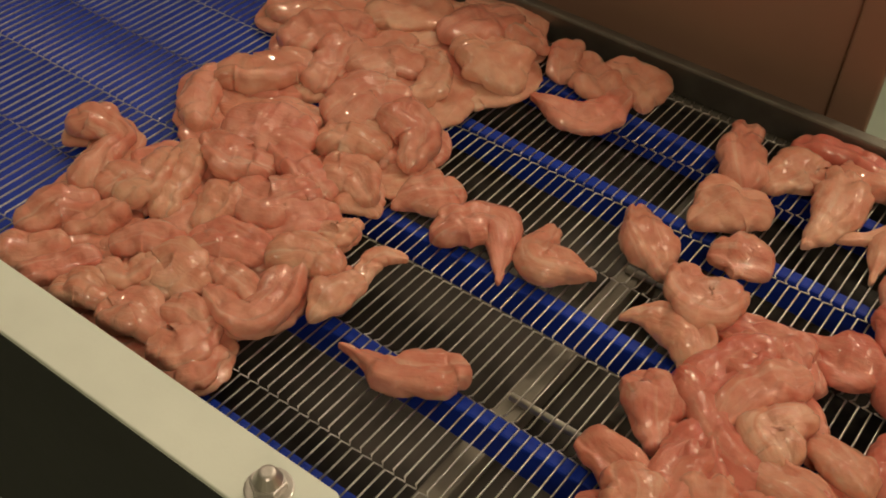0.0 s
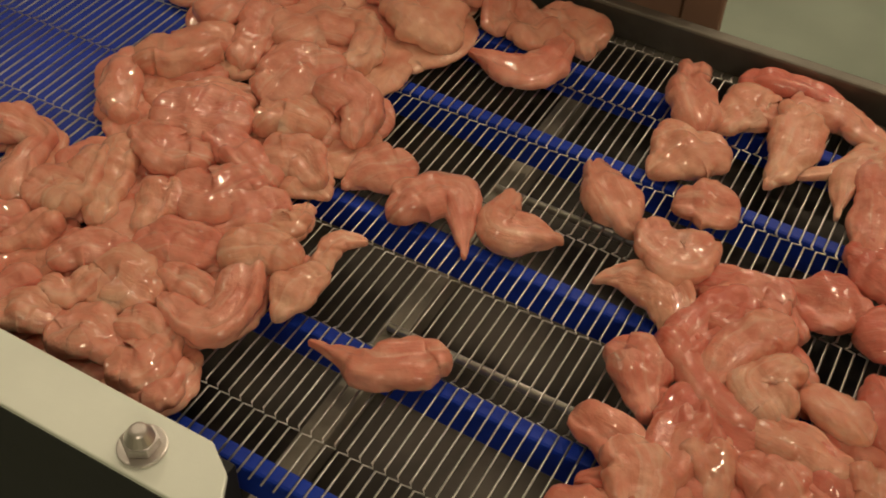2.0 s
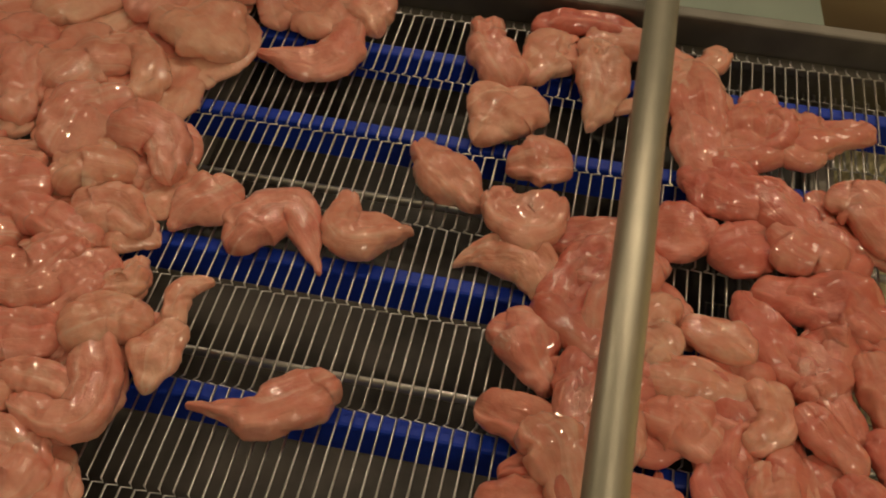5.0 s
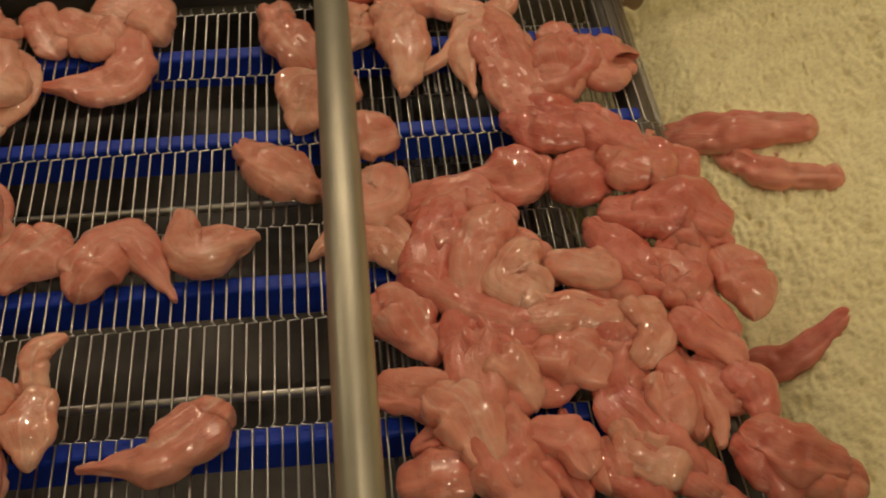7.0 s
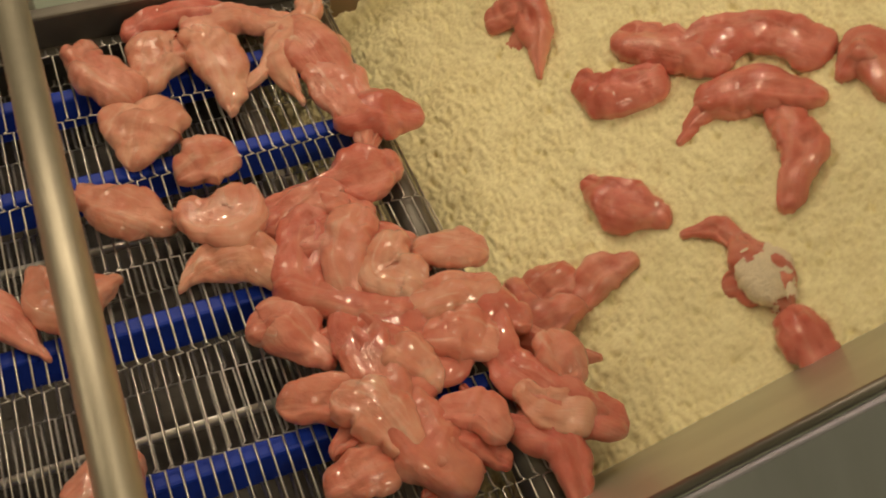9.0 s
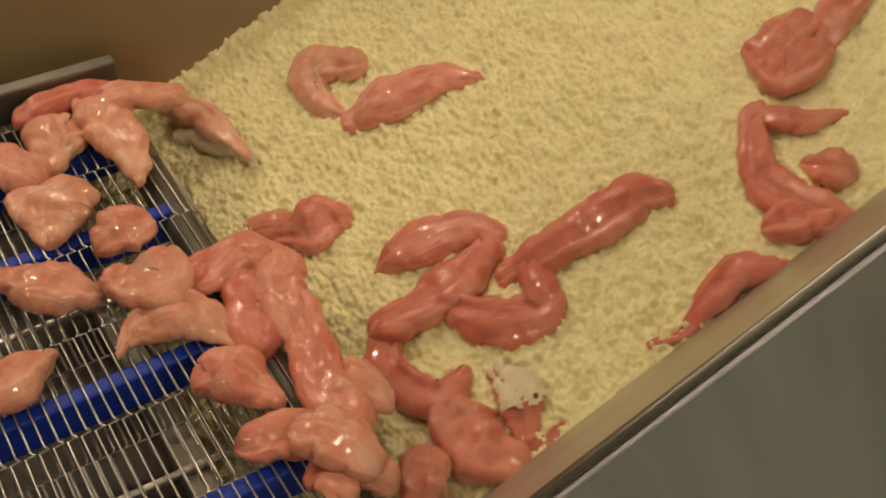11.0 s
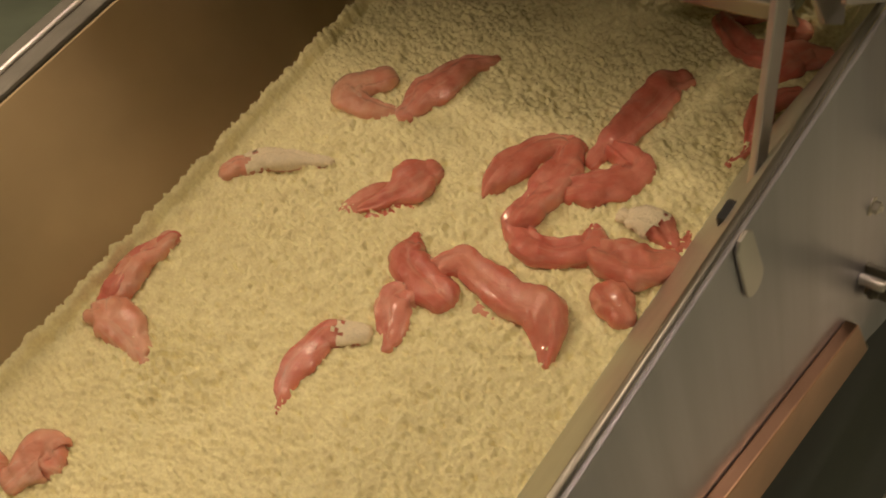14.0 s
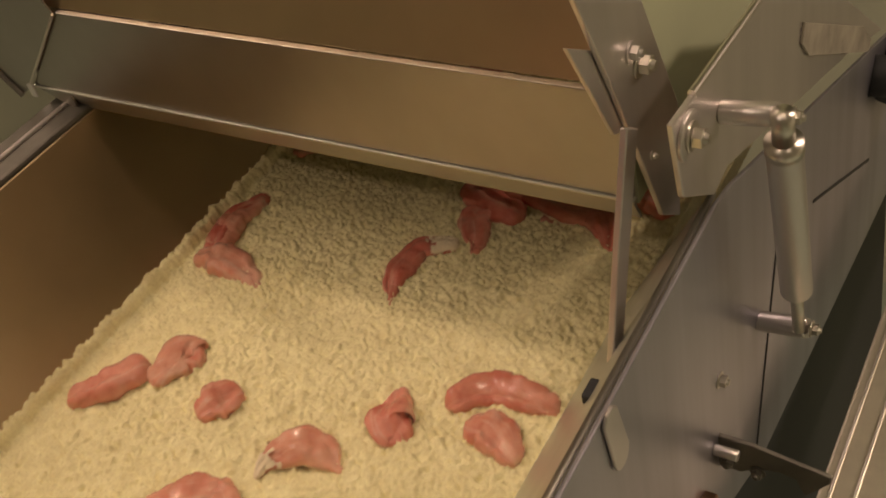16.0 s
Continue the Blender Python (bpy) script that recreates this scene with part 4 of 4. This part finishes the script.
fillet(178, (.150, .253, .002, 0), (-1.397, .266, -30), (.002, .039, .018), (-.003, -.004, .031), (.001, -.035, .022))
fillet(179, (.199, .251, .002, 0), (-1.404, .263, 9), (-.007, .017, .024), (-.003, -.010, .039), (.010, -.008, .017))
fillet(180, (.124, .173, .002, 0), (-1.960, .157, -16), (-.024, .004, .024), (-.000, .001, .033), (.024, -.006, .022))
fillet(181, (.216, .045, .011, 0), (-1.293, .065, -7), (-.025, .002, .023), (.003, .006, .033), (.022, -.008, .024))
fillet(182, (.192, -.020, .008, 0), (-1.409, .024, -53), (-.009, .016, .019), (.011, -.002, .024), (-.002, -.014, .015))
fillet(183, (.247, -.028, .008, 0), (-1.170, .029, 56), (-.005, .021, .021), (.003, -.000, .028), (.002, -.021, .016))
fillet(184, (.205, -.079, .014, 0), (-1.368, -.042, -30), (-.015, .017, .015), (-.001, -.000, .017), (.016, -.017, .015))
fillet(185, (.247, -.086, .008, 0), (-1.049, -.032, 33), (-.003, .015, .016), (.001, .000, .020), (.002, -.015, .012))
fillet(186, (.226, -.129, .011, 0), (-1.338, -.102, -36), (-.007, .013, .016), (.002, .003, .019), (.005, -.016, .013))
fillet(187, (.241, -.179, .011, 0), (-1.175, -.186, -9), (-.020, .013, .020), (-.005, -.000, .025), (.025, -.012, .016))
fillet(188, (.095, .256, .002, 0), (-1.963, .166, 40), (-.010, .061, .020), (.000, .018, .031), (.009, -.030, .019), (.000, -.049, .009))

# ---- breading bed ----
bed = holder("breading_bed", "pale yellow bed of breading flour on its conveyor", "breading", m=BED)
STRIP, TOP0, TOP1, ROLL = 0.08, 0.36, 2.06, 0.045
LOOP = 2 * (TOP1 - TOP0) + 2 * math.pi * ROLL
N_STRIPS = int(LOOP / STRIP)
STRIP = LOOP / N_STRIPS
BEDS = []


def crumb_height(x, y):
    h = 0.0045 * noise.noise(Vector((x * 8, y * 8, 0)))
    h += 0.0016 * noise.noise(Vector((x * 60, y * 40, 1.7)))
    rough = 0.5 + 0.9 * noise.noise(Vector((x * 6, y * 6, 12.0)))
    zone = min(1, max(0, min((x - 0.65) / 0.3, (2.3 - x) / 0.3)))      # loose and clumpy, or levelled
    q = Vector((x * 145, y * 115, 2.3))
    q += 0.9 * Vector((noise.noise(q * 0.5), noise.noise(q * 0.5 + Vector((7, 3, 1))), 0))
    grain = 0.0052 * abs(noise.noise(q)) + 0.0032 * noise.noise(q * 1.9) + 0.0022 * noise.noise(q * 3.7)
    h += max(0.45 + 0.35 * zone, rough) * (1.10 + 0.65 * zone) * grain
    h -= 0.011 * max(0, noise.noise(Vector((x * 130, y * 80, 9.3))) + 0.5 * noise.noise(Vector((x * 300, y * 260, 1.3))) - 0.36)
    # a low ledge of packed flour along the far wall
    ledge = 0.416 + 0.004 * noise.noise(Vector((x * 25, 3.0, 0))) + 0.003 * noise.noise(Vector((x * 110, 6.0, 0)))
    if y > ledge:
        h = h * 0.45 + 0.019 * min(1, (y - ledge) / 0.005) * (0.85 + 0.22 * noise.noise(Vector((x * 130, y * 60, 4.0))) + 0.3 * noise.noise(Vector((x * 35, 2.0, 4.0))))
    return h


def crumb_strip(k):
    nx, ny = 44, 300
    xs = np.linspace(-STRIP / 2, STRIP / 2, nx + 1)
    mid = (k + 0.5) * STRIP
    ys = np.linspace(-0.190, 0.432, ny + 1)
    verts = [(x, y, crumb_height(x + mid if k < N_STRIPS - 1 or x < STRIP / 2 - 1e-6 else 0.0, y)) for x in xs for y in ys]
    faces = [(i * (ny + 1) + j, (i + 1) * (ny + 1) + j, (i + 1) * (ny + 1) + j + 1, i * (ny + 1) + j + 1) for i in range(nx) for j in range(ny)]
    # sides and underside
    base = len(verts)
    verts += [(xs[0], ys[0], -0.03), (xs[-1], ys[0], -0.03), (xs[-1], ys[-1], -0.03), (xs[0], ys[-1], -0.03)]
    faces.append((base, base + 3, base + 2, base + 1))
    faces.append([base + 1] + [i * (ny + 1) for i in range(nx, -1, -1)] + [base])
    faces.append([base + 3] + [i * (ny + 1) + ny for i in range(nx + 1)] + [base + 2])
    me = bpy.data.meshes.new("crumb_strip")
    me.from_pydata(verts, [], faces)
    me.materials.append(CRUMB)
    place = me.attributes.new("place", "FLOAT_VECTOR", "POINT")
    place.data.foreach_set("vector", [c for v in verts for c in (v[0] + mid, v[1], v[2])])
    for p in me.polygons:
        p.use_smooth = len(p.vertices) == 4
    o = new("crumb_strip", me)
    o.parent = bed
    BEDS.append((o, k))


for _k in range(N_STRIPS):
    crumb_strip(_k)


def bed_pose(s):
    """The pose on the bed's loop, s metres past the start of the top run."""
    s %= LOOP
    top = TOP1 - TOP0
    arc = math.pi * ROLL
    if s <= top:
        return pose(TOP0 + s, 0, 0)
    if s <= top + arc:
        a = (s - top) / ROLL
        return pose(TOP1 + ROLL * math.sin(a), 0, ROLL * (math.cos(a) - 1), 0, math.degrees(a), 0)
    if s <= 2 * top + arc:
        return pose(TOP1 - (s - top - arc), 0, -2 * ROLL, 0, 180, 0)
    a = (s - 2 * top - arc) / ROLL
    return pose(TOP0 - ROLL * math.sin(a), 0, -ROLL * (1 + math.cos(a)), 0, 180 + math.degrees(a), 0)


def key_bed():
    top, arc = TOP1 - TOP0, math.pi * ROLL
    marks = [top * q / 20 for q in range(21)] + [top + arc * q / 6 for q in range(1, 7)] + [top + arc + top * q / 10 for q in range(1, 11)]
    marks += [0.02, 0.045, top - 0.045, top - 0.02] + [2 * top + arc + arc * q / 6 for q in range(1, 6)]
    for o, k in BEDS:
        mid = (k + 0.5) * STRIP
        s0 = mid - TOP0
        ts = {0.0, 16.0}
        for s in marks:
            for turn in (-1, 0, 1, 2):
                t = (s + turn * LOOP - s0) / VF
                if 0.03 < t < 15.97:
                    ts.add(round(t * FPS) / FPS)
        walk(o, [(t, bed_pose(s0 + VF * t)) for t in sorted(ts)])


def key_clumps():
    for o, (uf, w, turn) in CLUMPS:
        s0 = uf - TOP0
        rows = []
        for i in range(81):
            t = i * 0.2
            rows.append((t, BED @ bed_pose(s0 + VF * t) @ pose(0, w, -0.002, 0, 0, turn)))
        walk(o, rows)


def key_pieces():
    for o, (x, y, z, yaw), land, sunk in PIECES:
        def on(t):
            return pose(x + VB * t, y, z + 0.001, 0, 0, yaw)
        if land is None:
            walk(o, [(0, on(0)), (16, on(16))])
            continue
        uf, w, turn = land

        def off(t):
            return BED @ pose(uf + VF * t, w, -sunk, 0, 0, turn)
        t1 = (U_LAND - uf) / VF          # lies on the bed from here
        t0 = min(t1 - 0.35, (X_END + 0.035 - x) / VB)
        t0 = max(t0, t1 - 0.9)
        rows = [(0, on(0))]
        for dt in (4.5, 3.0, 2.0, 1.4, 1.0, 0.7, 0.45, 0.25, 0.1, 0.0):
            if t0 - dt > rows[-1][0] + 0.05:
                rows.append((t0 - dt, on(t0 - dt)))
        start = rows[-1][0]
        a, b = on(max(t0, 0)), off(t1)
        for f, lift in ((0.35, 0.010), (0.7, 0.012)):
            t = start + (t1 - start) * f
            mid = a.lerp(b, f)
            mid.translation.z += lift
            if t > rows[-1][0] + 0.05:
                rows.append((t, mid))
        for dt in (0, 0.1, 0.25, 0.45, 0.7, 1.0, 1.4, 2.0, 3.0, 4.5):
            if rows[-1][0] + 0.05 < t1 + dt < 15.9:
                rows.append((t1 + dt, off(t1 + dt)))
        rows.append((16, off(16)))
        walk(o, rows)


def motions():
    key_strands()
    key_bed()
    key_pieces()
    key_clumps()


motions()
